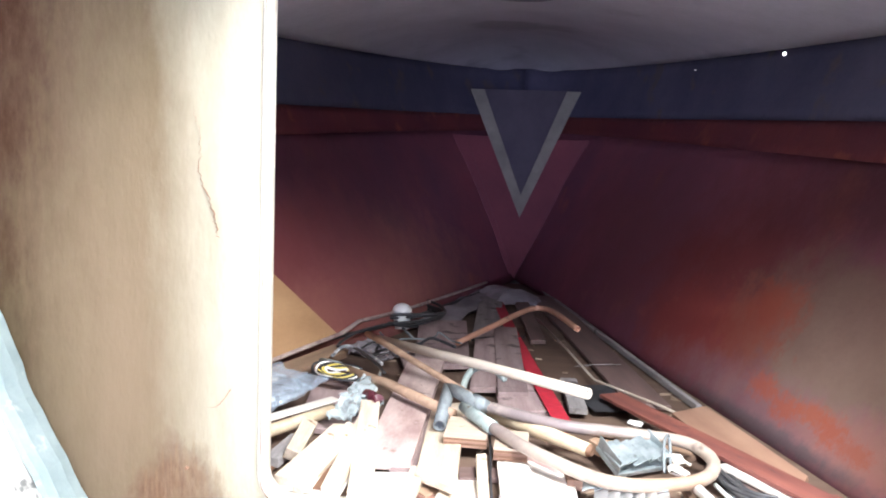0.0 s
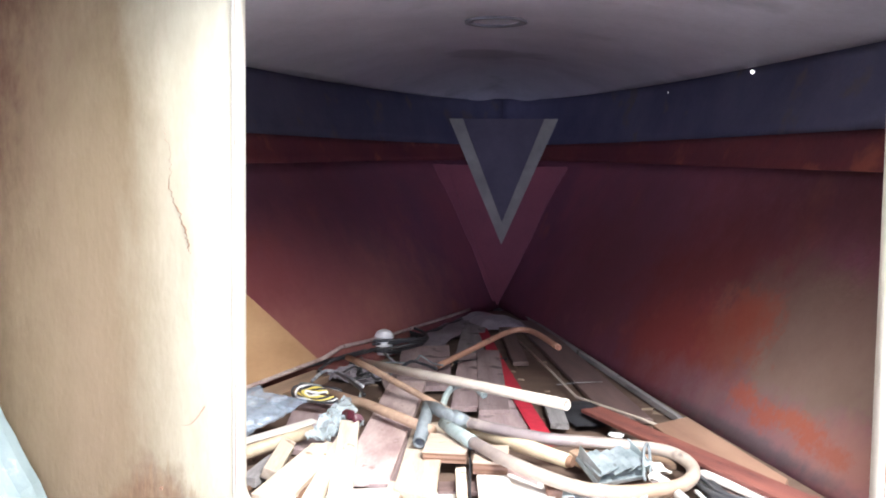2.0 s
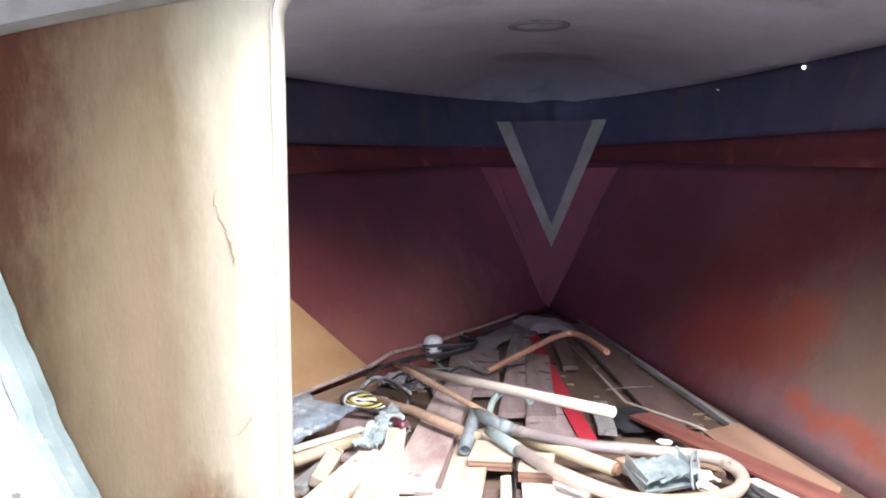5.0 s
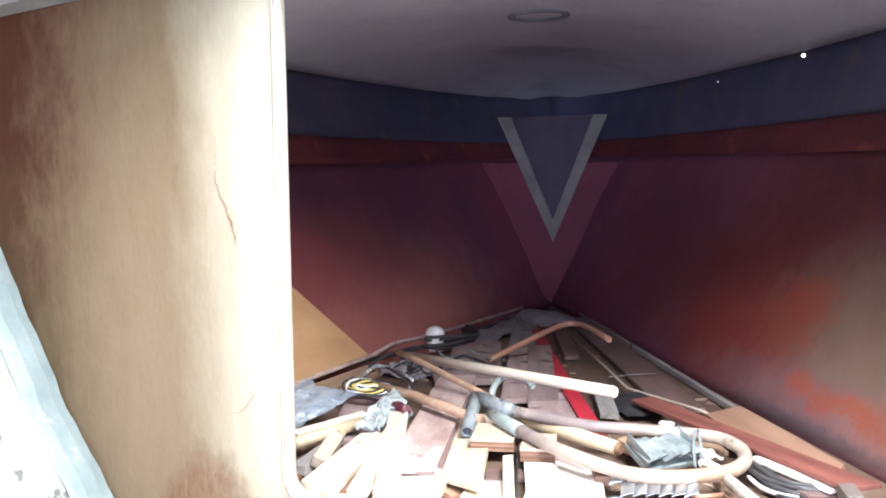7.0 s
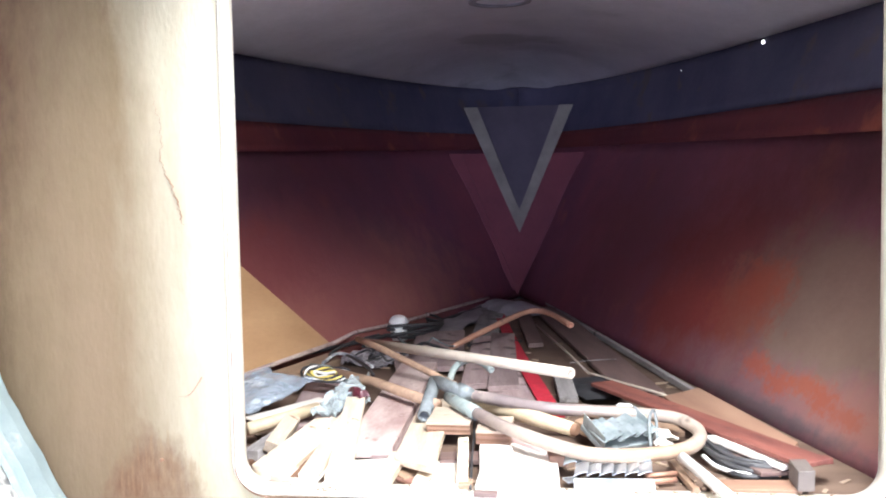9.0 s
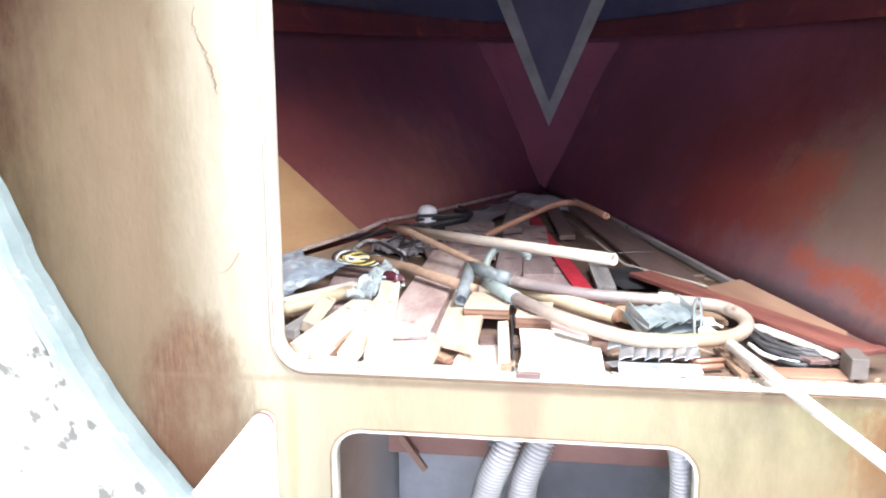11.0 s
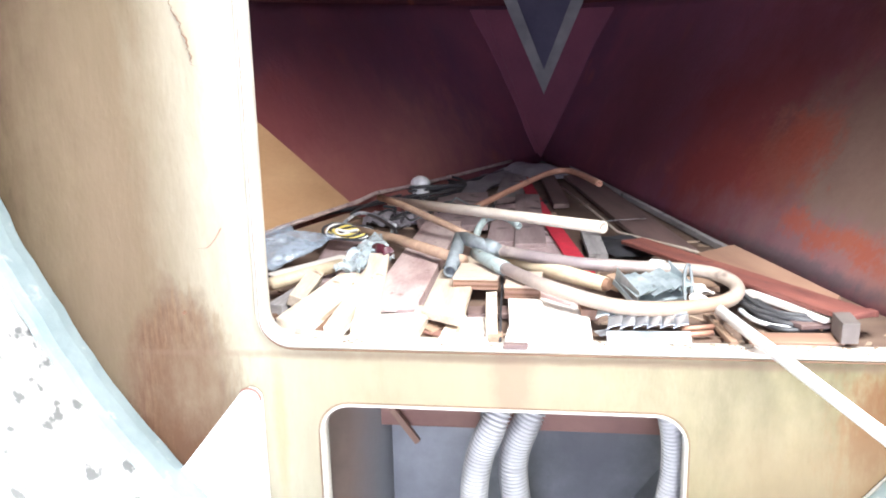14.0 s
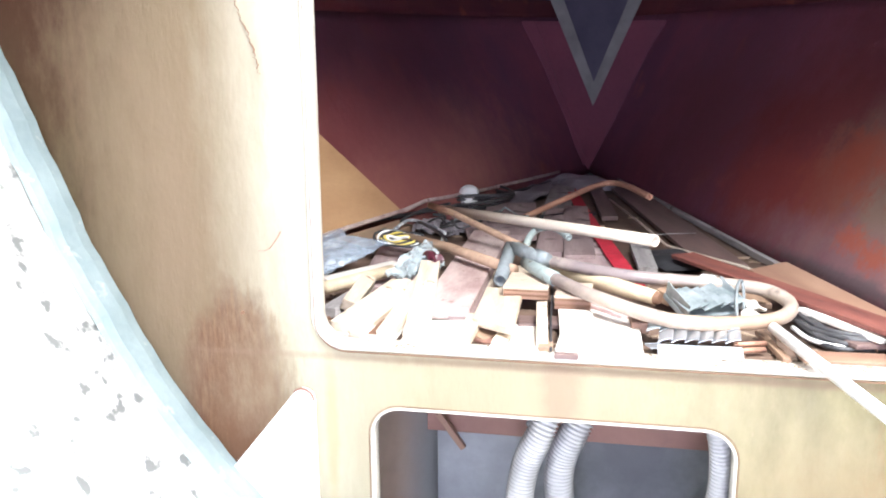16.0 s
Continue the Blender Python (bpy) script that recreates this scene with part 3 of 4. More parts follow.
box(bm, pose(CX, -6.02, 1.05), (3.4, 0.04, 2.2), 0)
structure(finish("wall_aft", bm, M_WHITE), "unseen white after wall closing the cabin", "wall")
bm = bmesh.new()
for cx, cy, w, d in ((CX, -3.54, 3.6, 5.12), (-1.00, -0.63, 1.90, 0.70), (1.32, -0.63, 1.26, 0.70), (CX, -0.15, 3.6, 0.26)):
    box(bm, pose(cx, cy, 2.14), (w, d, 0.03), 0)
structure(finish("ceiling_cabin", bm, M_WHITE), "unseen white cabin roof with an open hatch", "ceiling")
# unseen slabs added beside the hatch to shade the bulkhead's port side
for x0, x1, word in ((-1.45, -0.35, "port"), (0.66, 1.30, "starboard")):
    bm = bmesh.new()
    box(bm, pose((x0 + x1) / 2, -3.06, 1.755), (x1 - x0, 6.0, 0.03), 0.004)
    box(bm, pose(x1 - 0.012 if word == "port" else x0 + 0.012, -3.06, 1.93), (0.024, 6.0, 0.35), 0.004)
    structure(finish("ceiling_side_deck_" + word, bm, M_WHITE), "unseen white slab and upright added to block the hatch lamp", "ceiling")
bm = bmesh.new()
us = [k / 20 - 1 for k in range(41)]
lo = [(CX + u, 1.715 - 0.0925 * u * u) for u in us]
plate(bm, lo + [(x, z + 0.10) for x, z in reversed(lo)], pose(0, -0.001, 0, 90, 0, 0), 0.05)
structure(finish("deck_beam", bm, M_V), "pale painted deck beam over the bulkhead", "deck beam")

# ---------------------------------------------------------------- frame in the bow
VY = 2.60
bm = bmesh.new()
plate(bm, [(-0.457, 1.524), (-0.145, 0.86), (0.180, 1.515), (0.030, 1.515), (-0.130, 1.17), (-0.290, 1.52)], pose(0, VY + 0.02, 0, 90, 0, 0), 0.018)
web = base("bow_frame")
tagged(web, "maroon V-shaped frame with pale batten edges across the bow", "frame")
part("web", bm, M_WEB, web)
bm = bmesh.new()
plate(bm, [(-0.457, 1.524), (-0.165, 0.88), (-0.150, 0.90), (-0.395, 1.522)], pose(0, VY - 0.001, 0, 90, 0, 0), 0.014)
part("doubler", bm, M_WEB, web, "narrow maroon doubling strip")
for side in (-1, 1):
    bm = bmesh.new()
    plate(bm, [(0, 1.150), (side * 0.0, 1.255), (side * 0.188, 1.733), (side * 0.252, 1.733)], pose(CX + 0.008, VY, 0, 90, 0, 0), 0.022)
    part("batten", bm, M_V, web, "pale bare wooden batten")
# dark sheet added in place of the unlit hole between the battens
bm = bmesh.new()
plate(bm, [(-0.365, 1.74), (-0.130, 1.2), (0.105, 1.74)], pose(0, VY + 0.06, 0, 90, 0, 0), 0.012)
part("inner_panel", bm, M_INNER, web, "dark sheet standing for the unlit hole between the battens")

# ---------------------------------------------------------------- fittings on and near the bulkhead
bulk = bpy.data.objects["wall_bulkhead"]
bm = bmesh.new()
tip = [(-0.531 + 0.018 * math.cos(radians(a)), 0.758 + 0.018 * math.sin(radians(a))) for a in range(140, -1, -20)]
plate(bm, [(-0.662, 0.626)] + tip + [(-0.512, 0.30), (-0.70, 0.30)], pose(0, -0.0005, 0, 90, 0, 0), 0.014)
knee = base("knee_panel")
tagged(knee, "white panel with a rounded tip and a painted reddish fringe", "panel")
part("face", bm, M_WPLAIN, knee)
# reddish rim stands for the colour fringe round the overexposed tip
part("rim", sweep(bmesh.new(), [(x * 1.0, -0.012, z + 0.001) for x, z in tip], 0.0026, 8), M_BEAM, knee, "reddish brown rim standing for a colour fringe", smooth=True)
bm = bmesh.new()
split = smooth_path([(-0.625, 0.0005, 1.47), (-0.612, 0.0005, 1.42), (-0.614, 0.0005, 1.37), (-0.598, 0.0005, 1.33), (-0.587, 0.0005, 1.294), (-0.583, 0.0005, 1.27)])
for i, q in enumerate(split):
    q.x += 0.0022 * math.sin(2.7 * i) + 0.0014 * math.sin(1.1 * i + 1)
sweep(bm, split, lambda t: 0.0002 + 0.0062 * t ** 2.6 * (1.04 - t) ** 1.1 * (1 + 0.5 * math.sin(37 * t)), 6)
part("crack", bm, M_PLYEDGE, bulk, "dark split in the plywood veneer")
bm = bmesh.new()
sweep(bm, smooth_path([(-0.560, 0.0005, 1.03), (-0.572, 0.0005, 1.012), (-0.584, 0.0005, 1.0), (-0.60, 0.0005, 0.998)]), lambda t: 0.0012 - 0.0008 * t, 6)
part("crack", bm, M_TAN, bulk, "faint split in the plywood veneer")
bm = bmesh.new()
sweep(bm, [(-0.632, 0.004, 0.895), (-0.632, -0.001, 0.895), (-0.632, -0.002, 0.895)], lambda t: 0.0034 - 0.001 * t, 10)
part("screw", bm, M_PLYEDGE, bulk, "rusted screw head")
tagged(finish("sill_plate", box(bmesh.new(), pose(-0.115, -0.004, 0.855), (0.036, 0.010, 0.008), 0.001), M_DKBROWN), "small grey packing piece on the opening's sill", "packing piece")
# glowing discs on the topside; no hole is cut through it
hx, hy, hz = CX + half(1.315, 1.751) - 0.006, 1.315, 1.751
bm = bmesh.new()
sweep(bm, [(hx, hy, hz), (hx + 0.0012, hy + 0.0012, hz)], 0.0052, 12)
tagged(finish("bolt_hole", bm, M_GLOW_DISC), "small glowing disc standing for a daylit bolt hole in the topside", "bolt hole")
bm = bmesh.new()
hx2 = CX + half(1.90, 1.775) - 0.006
sweep(bm, [(hx2, 1.90, 1.765), (hx2 + 0.001, 1.901, 1.765)], 0.0016, 8)
tagged(finish("bolt_hole", bm, M_GLOW_DISC), "pinprick glowing disc standing for a daylit bolt hole in the topside", "bolt hole")

# ---------------------------------------------------------------- under the shelf, behind the lower cut-out
bm = bmesh.new()
box(bm, pose(CX, 0.34, 0.695), (0.86, 0.03, 0.25), 0.003)
tagged(finish("cross_beam", bm, M_BEAM), "brown painted beam under the shelf", "beam")
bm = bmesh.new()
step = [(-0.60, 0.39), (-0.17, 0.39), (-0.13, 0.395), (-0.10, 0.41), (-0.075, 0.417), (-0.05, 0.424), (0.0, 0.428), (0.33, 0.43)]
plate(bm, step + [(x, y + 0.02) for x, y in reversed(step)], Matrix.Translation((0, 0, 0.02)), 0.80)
structure(soften(finish("wall_bilge_forward", bm, M_BILGE)), "grey painted panel with a shallow step and painted shade at the front of the bilge", "panel")
# panel curved to imitate the shading at the left of the cut-out
bm = bmesh.new()
bow_out = [(-0.60, 0.19), (-0.475, 0.195), (-0.450, 0.205), (-0.430, 0.225), (-0.415, 0.26), (-0.405, 0.30), (-0.398, 0.345), (-0.394, 0.388)]
plate(bm, bow_out + [(x - 0.008, y + 0.012) for x, y in reversed(bow_out)], Matrix.Translation((0, 0, 0.17)), 0.655)
tagged(soften(finish("side_cleat", bm, M_BROWN)), "brown side panel behind the lower cut-out, curved and greyed as soft shading", "panel")
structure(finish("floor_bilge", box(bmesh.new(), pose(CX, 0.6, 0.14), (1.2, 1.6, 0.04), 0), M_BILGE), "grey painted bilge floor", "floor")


def ribbed(pts, r, pitch=0.0066):
    path = smooth_path(pts, 40)
    length = sum((b - a).length for a, b in zip(path, path[1:]))
    n = int(length / pitch) * 4
    acc, out, k = 0.0, [], 0
    steps = [i * length / n for i in range(n + 1)]
    for a, b in zip(path, path[1:]):
        d = (b - a).length
        while k <= n and steps[k] <= acc + d + 1e-9:
            out.append(a.lerp(b, (steps[k] - acc) / d if d else 0))
            k += 1
        acc += d
    m = len(out) - 1
    return sweep(bmesh.new(), out, lambda t: r * (1.0 + 0.15 * math.sin(2 * math.pi * round(t * m) / 4)), 16)


for pts, r, lab in (
    ([(-0.135, 0.24, 0.78), (-0.150, 0.13, 0.70), (-0.185, 0.12, 0.61), (-0.196, 0.12, 0.51), (-0.190, 0.13, 0.36), (-0.17, 0.15, 0.17)], 0.0215, "grey ribbed hose hanging down into the bilge"),
    ([(-0.075, 0.26, 0.78), (-0.092, 0.16, 0.70), (-0.126, 0.15, 0.61), (-0.124, 0.15, 0.52), (-0.095, 0.16, 0.36), (-0.07, 0.17, 0.17)], 0.0225, "grimy grey ribbed hose hanging down into the bilge"),
    ([(0.10, 0.10, 0.77), (0.125, 0.09, 0.70), (0.130, 0.09, 0.62), (0.118, 0.09, 0.54), (0.09, 0.10, 0.36), (0.08, 0.12, 0.17)], 0.0175, "dull ribbed hose beside the edge of the cut-out")):
    tagged(finish("corrugated_hose", ribbed(pts, r), M_CORR, smooth=True), lab, "hose", "hoses in the bilge")
board("hanging_stick", (-0.375, 0.30, 0.62), (-0.325, 0.31, 0.545), 0.018, 0.012, M_TAN, "short brown stick hanging under the shelf", "stick")
for x, z in ((-0.374, 0.603), (0.157, 0.589), (-0.196, 0.60)):
    bm = bmesh.new()
    sweep(bm, [(x, 0.322, z), (x, 0.318, z), (x, 0.315, z)], lambda t: 0.005 - 0.002 * t, 8)
    bolt = base("bolt")
    tagged(bolt, "bright bolt head with washer in the brown beam", "bolt", "bolts in the beam")
    part("head", bm, M_GALV, bolt)
    part("washer", sweep(bmesh.new(), [(x, 0.3255, z), (x, 0.322, z)], 0.0075, 12), M_LEAD, bolt, "dull grey washer")

# ---------------------------------------------------------------- along the hull sides
def hull_at(y, z, inset, side=-1):
    return (CX + side * (half(y, z, side) - inset), y, z)


o = Vector((-0.604, 0.952, 0.914))
ex = (Vector((-0.710, 0.645, 0.902)) - o).normalized()
up = Vector((-0.751, 0.751, 1.125)) - o
ez = (up - ex * up.dot(ex)).normalized()
m = Matrix((ex, ez, ex.cross(ez))).transposed().to_4x4()
ua, ub = up.dot(ex), up.dot(ez)
offcut = base("plywood_offcut")
tagged(offcut, "tan plywood offcut leaning against the red hull", "plywood")
for lift, thick, inset, mat_, word in ((0.0, 0.0032, 0.0, M_TAN2, "face_veneer"), (0.0034, 0.0032, 0.0008, M_PLYEDGE, "core"), (0.0068, 0.0032, 0.0, M_TAN2, "back_veneer")):
    bm = bmesh.new()
    plate(bm, [(inset, inset), (0.46, inset), (0.46, ub * 2.0), (ua * 2.0 + inset, ub * 2.0)], Matrix.Translation(o) @ m @ Matrix.Translation((0, 0, lift)), thick)
    part(word, bm, mat_, offcut, "dark plywood core" if word == "core" else "")
rod("edge_lath", [(-0.735, 0.50, 0.902), (-0.703, 0.640, 0.907), (-0.592, 0.945, 0.920)] + [hull_at(1.15 + 0.1 * k, 0.915 - 0.0025 * k, 0.012) for k in range(12)], 0.0058, M_PINK, "thin pinkish lath lying along the hull side", "lath", 8)
board("side_batten", (-0.745, 0.46, 0.872), (-0.585, 0.90, 0.882), 0.045, 0.022, M_DOWEL, "dull brown batten lying against the hull side", "batten", roll=14)
rod("edge_cable", [hull_at(0.9 + 0.1 * k, 0.893 - 0.0025 * k, 0.016) for k in range(14)], 0.006, M_BLACK2, "dark cable lying along the hull side", "cable", 8)
board("edge_batten", (-0.050, 2.452, 0.857), (0.311, 0.663, 0.857), 0.014, 0.016, M_GREYWOOD, "weathered grey batten along the shelf's edge", "batten")

# ---------------------------------------------------------------- boards on the shelf
board("pine_plank", (-0.357, 0.046, 0.856), (-0.412, 0.418, 0.893), 0.040, 0.014, M_PINE, "long pale pine plank on the pile", "plank", "loose timber")
board("hardwood_plank", (-0.335, 0.164, 0.862), (-0.348, 0.876, 0.872), 0.092, 0.020, M_PINK, "broad pinkish hardwood plank with scuffed face", "plank", "loose timber")
board("pine_plank", (-0.238, 0.068, 0.872), (-0.257, 0.551, 0.857), 0.072, 0.013, M_PINE2, "pale plank with a skewed end on the pile", "plank", "loose timber", roll=-4, near=1.0)
board("pine_offcut", (-0.280, 0.012, 0.858), (-0.273, 0.144, 0.864), 0.026, 0.016, M_PINE, "short pale pine offcut", "offcut", "loose timber")
board("brown_offcut", (-0.235, 0.076, 0.850), (-0.274, 0.119, 0.852), 0.05, 0.010, M_DOWEL, "brown offcut under the skewed plank", "offcut", "loose timber")
board("pine_strip", (-0.154, 0.034, 0.860), (-0.168, 0.202, 0.874), 0.019, 0.016, M_PINE, "narrow pale strip of pine", "strip", "loose timber")
board("brown_offcut", (-0.148, 0.022, 0.855), (-0.149, 0.052, 0.855), 0.022, 0.010, M_DOWEL, "short brown end under the pine strip", "offcut", "loose timber")
board("pale_panel", (-0.067, 0.008, 0.858), (-0.065, 0.229, 0.858), 0.128, 0.013, M_PALE, "broad pale panel by the sill", "panel", "loose timber")
board("pale_panel", (-0.099, 0.047, 0.864), (-0.110, 0.191, 0.868), 0.058, 0.010, M_PALE, "small pale slip", "panel", "loose timber")
board("pale_panel", (-0.326, 0.015, 0.853), (-0.326, 0.144, 0.853), 0.10, 0.008, M_PALE, "thin pale offcut lying by the sill", "panel", "loose timber")
board("pale_panel", (-0.197, 0.010, 0.8505), (-0.194, 0.150, 0.8505), 0.080, 0.006, M_PALE, "thin pale slip lying flat by the sill", "panel", "loose timber")
board("pale_panel", (-0.445, 0.046, 0.8505), (-0.440, 0.135, 0.8505), 0.11, 0.005, M_PALE, "thin pale slip under the pine sticks", "panel", "loose timber")
board("grey_board", (-0.480, 0.330, 0.855), (-0.545, 0.760, 0.857), 0.13, 0.012, M_GREYPINK, "dusty pinkish board under the wires", "board", "loose timber")
board("grey_board", (-0.275, 0.150, 0.852), (-0.262, 0.520, 0.853), 0.10, 0.010, M_GREYPINK, "dusty board under the pale planks", "board", "loose timber")
# dark board put where the ply blocks' shadow falls
board("brown_offcut", (-0.205, 0.165, 0.853), (-0.100, 0.180, 0.853), 0.05, 0.010, M_DKBROWN, "dark offcut added as the shadow of the ply blocks", "offcut", "loose timber")
board("pine_strip", (-0.222, 0.030, 0.856), (-0.214, 0.120, 0.858), 0.022, 0.010, M_PINE, "short pale strip beside the skewed plank", "strip", "loose timber")
board("pine_stick", (-0.491, 0.057, 0.862), (-0.441, 0.272, 0.885), 0.028, 0.020, M_PINE, "split pale stick with a pointed end", "stick", "loose timber")
board("pine_stick", (-0.459, 0.093, 0.858), (-0.423, 0.316, 0.872), 0.036, 0.018, M_PINE2, "yellowish pine stick with a knot", "stick", "loose timber", roll=12)
board("pine_stick", (-0.407, 0.048, 0.857), (-0.406, 0.389, 0.886), 0.032, 0.016, M_PINE, "long pale stick with bark edge", "stick", "loose timber", roll=-8)
board("pine_stick", (-0.501, 0.147, 0.872), (-0.505, 0.282, 0.886), 0.028, 0.022, M_PINE2, "short yellowish chunk of pine", "stick", "loose timber", roll=20)
board("pine_stick", (-0.535, 0.134, 0.862), (-0.521, 0.265, 0.862), 0.03, 0.018, M_GREYWOOD, "short grey offcut in the corner", "stick", "loose timber")
board("grey_board", (-0.116, 0.614, 0.872), (-0.154, 1.371, 0.870), 0.070, 0.016, M_GREYPINK, "weathered pinkish grey board at the back", "board", "loose timber")
board("grey_board", (-0.182, 0.665, 0.866), (-0.208, 1.340, 0.866), 0.075, 0.014, M_GREYPINK, "weathered grey board lying under the pipe", "board", "loose timber")
board("grey_board", (0.028, 0.545, 0.866), (0.018, 0.800, 0.866), 0.042, 0.014, M_GREYWOOD, "grey board beside the red webbing", "board", "loose timber")
board("grey_board", (-0.089, 0.515, 0.862), (-0.110, 0.810, 0.864), 0.11, 0.013, M_GREYPINK, "pale grey board lying flat", "board", "loose timber")
board("hardwood_plank", (-0.304, 0.865, 0.864), (-0.362, 1.450, 0.864), 0.15, 0.016, M_GREYPINK, "dusty pink plank at the back of the pile", "plank", "loose timber")
board("grey_board", (-0.212, 1.322, 0.860), (-0.223, 2.012, 0.860), 0.09, 0.014, M_GREYWOOD, "dusty grey board close to the bow", "board", "loose timber")
board("grey_board", (-0.049, 1.259, 0.858), (-0.103, 1.954, 0.858), 0.05, 0.014, M_DKBROWN, "dusty dark brown board near the stem", "board", "loose timber")
board("brown_board", (0.197, 0.648, 0.857), (-0.017, 2.138, 0.857), 0.10, 0.012, M_DKBROWN, "dark brown board along the shelf's edge", "board", "loose timber")
board("tan_board", (0.370, 0.150, 0.868), (0.270, 0.573, 0.874), 0.085, 0.012, M_TAN, "tan plywood strip against the hull", "board", "loose timber", roll=-10, near=-1.1)
board("red_board", (0.388, 0.074, 0.886), (0.104, 0.630, 0.884), 0.052, 0.009, M_MAHOG, "long red stained board with worn edges", "board", "loose timber", roll=-4)
board("red_board", (0.418, 0.103, 0.884), (0.374, 0.092, 0.884), 0.018, 0.010, M_MAHOG, "short red stained offcut", "offcut", "loose timber")
board("white_board", (0.351, 0.095, 0.872), (0.261, 0.237, 0.878), 0.019, 0.008, M_PALE, "narrow white board under the red one", "board", "loose timber")
# dark board stands for the shadow gap below the red board
board("dark_board", (0.337, 0.095, 0.862), (0.258, 0.274, 0.866), 0.05, 0.008, M_DKBROWN, "dark board added as the shadow under the red one", "board", "loose timber")
board("thin_ply", (0.223, 0.060, 0.853), (0.360, 0.064, 0.853), 0.045, 0.006, M_TAN, "thin yellowish plywood strip by the sill", "plywood", "loose timber")
board("orange_strip", (0.203, 0.034, 0.853), (0.184, 0.160, 0.858), 0.012, 0.009, M_DOWEL, "orange-brown wooden strip by the sill", "strip", "loose timber")
board("brown_slip", (0.206, 0.305, 0.862), (0.183, 0.422, 0.864), 0.05, 0.010, M_DOWEL, "brown wooden slip under the hose", "strip", "loose timber")
board("pink_strip", (-0.025, 0.176, 0.864), (-0.104, 0.273, 0.866), 0.018, 0.014, M_PINK, "pinkish wooden strip under the hose", "strip", "loose timber")
board("orange_block", (-0.003, 0.122, 0.866), (-0.006, 0.197, 0.868), 0.030, 0.018, M_TAN, "small orange-brown wooden block", "block", "loose timber")
# dark slivers added to darken the gaps between the sticks
board("dark_sliver", (-0.432, 0.054, 0.851), (-0.425, 0.225, 0.853), 0.016, 0.008, M_PLYEDGE, "dark brown sliver filling a dark gap between the pine sticks", "sliver", "loose timber")
board("dark_sliver", (-0.537, 0.124, 0.852), (-0.508, 0.275, 0.854), 0.014, 0.008, M_PLYEDGE, "dark brown sliver filling a dark gap in the corner", "sliver", "loose timber")
board("pine_stick", (-0.461, 0.043, 0.853), (-0.473, 0.212, 0.856), 0.020, 0.012, M_PINE, "thin pale stick under the split one", "stick", "loose timber", near=0.7)
board("brown_offcut", (-0.273, 0.088, 0.849), (-0.208, 0.044, 0.849), 0.030, 0.006, M_BEAM, "flat dark brown offcut under the skewed plank", "offcut", "loose timber")
board("brown_slip", (0.276, 0.415, 0.858), (0.253, 0.591, 0.860), 0.03, 0.008, M_DKBROWN, "dark brown slip beside the red board", "strip", "loose timber")
board("grey_slip", (-0.340, 0.679, 0.862), (-0.422, 1.028, 0.864), 0.05, 0.010, M_GREYPINK, "dusty pink slip beside the hardwood plank", "strip", "loose timber")
board("stub_bar", (0.360, 0.027, 0.874), (0.364, 0.086, 0.874), 0.026, 0.032, M_BAR, "short square grey bar on the sill", "bar")


def ply_block(a, b, width, thick, label):
    thing = base("ply_block")
    tagged(thing, label, "block", "ply blocks")
    m, length = along(a, b)
    layers = 5
    for k in range(layers):
        bm = bmesh.new()
        inset = 0.0 if k % 2 == 0 else 0.0012
        box(bm, m @ Matrix.Translation((0, 0, thick * ((k + 0.5) / layers - 0.5))), (length - inset, width - inset, thick / layers), 0.0004)
        part("veneer", bm, (M_PLYFACE if k == layers - 1 else M_TAN) if k % 2 == 0 else M_PLYEDGE, thing, "" if k % 2 == 0 else "dark glue layer")


ply_block((-0.202, 0.258, 0.880), (-0.198, 0.367, 0.882), 0.082, 0.022, "square offcut of thick pale plywood")
ply_block((-0.116, 0.212, 0.878), (-0.113, 0.308, 0.880), 0.062, 0.024, "smaller offcut of thick pale plywood")

# ---------------------------------------------------------------- pipes, hose and tools
rod("plastic_pipe", [(-0.457, 0.752, 0.953), (-0.195, 0.524, 0.963), (0.025, 0.299, 0.976)], 0.0112, M_PVC, "cream plastic pipe lying across the pile", "pipe", 16, inner=0.72)
rod("copper_tube", [(-0.282, 1.030, 0.892), (-0.183, 1.120, 0.930), (-0.099, 1.235, 0.955), (-0.050, 1.271, 0.962), (-0.007, 1.206, 0.963), (0.048, 0.982, 0.962)], 0.0085, M_COPPER, "bent dull copper tube", "tube", 14, inner=0.7, curved=True)
rod("bent_tube", [(-0.225, 0.487, 0.915), (-0.219, 0.515, 0.935), (-0.204, 0.540, 0.948), (-0.179, 0.553, 0.951), (-0.156, 0.540, 0.946), (-0.136, 0.515, 0.936)], 0.0076, M_TEAL, "small bent tube green with verdigris", "tube", 12, inner=0.6, curved=True)

tee = base("tee_fitting")
tagged(tee, "grey pipe tee fitted to a milky hose loop", "fitting")
part("run", sweep(bmesh.new(), [(-0.252, 0.461, 0.927), (-0.212, 0.399, 0.925), (-0.180, 0.362, 0.922)], 0.0135, 16), M_LEAD, tee, smooth=True)
part("branch", sweep(bmesh.new(), [(-0.252, 0.460, 0.926), (-0.254, 0.409, 0.908), (-0.257, 0.329, 0.884)], 0.0135, 16, inner=0.7), M_LEAD, tee, smooth=True)
part("collar", sweep(bmesh.new(), [(-0.192, 0.383, 0.923), (-0.172, 0.352, 0.921)], 0.0155, 16), M_LEAD, tee, smooth=True)
part("spout", sweep(bmesh.new(), [(-0.215, 0.389, 0.908), (-0.191, 0.345, 0.906), (-0.150, 0.278, 0.904)], lambda t: 0.0115 + 0.0025 * t, 16, inner=0.6), M_TEAL, tee, "sleeve pale green with verdigris", smooth=True)
bm = bmesh.new()
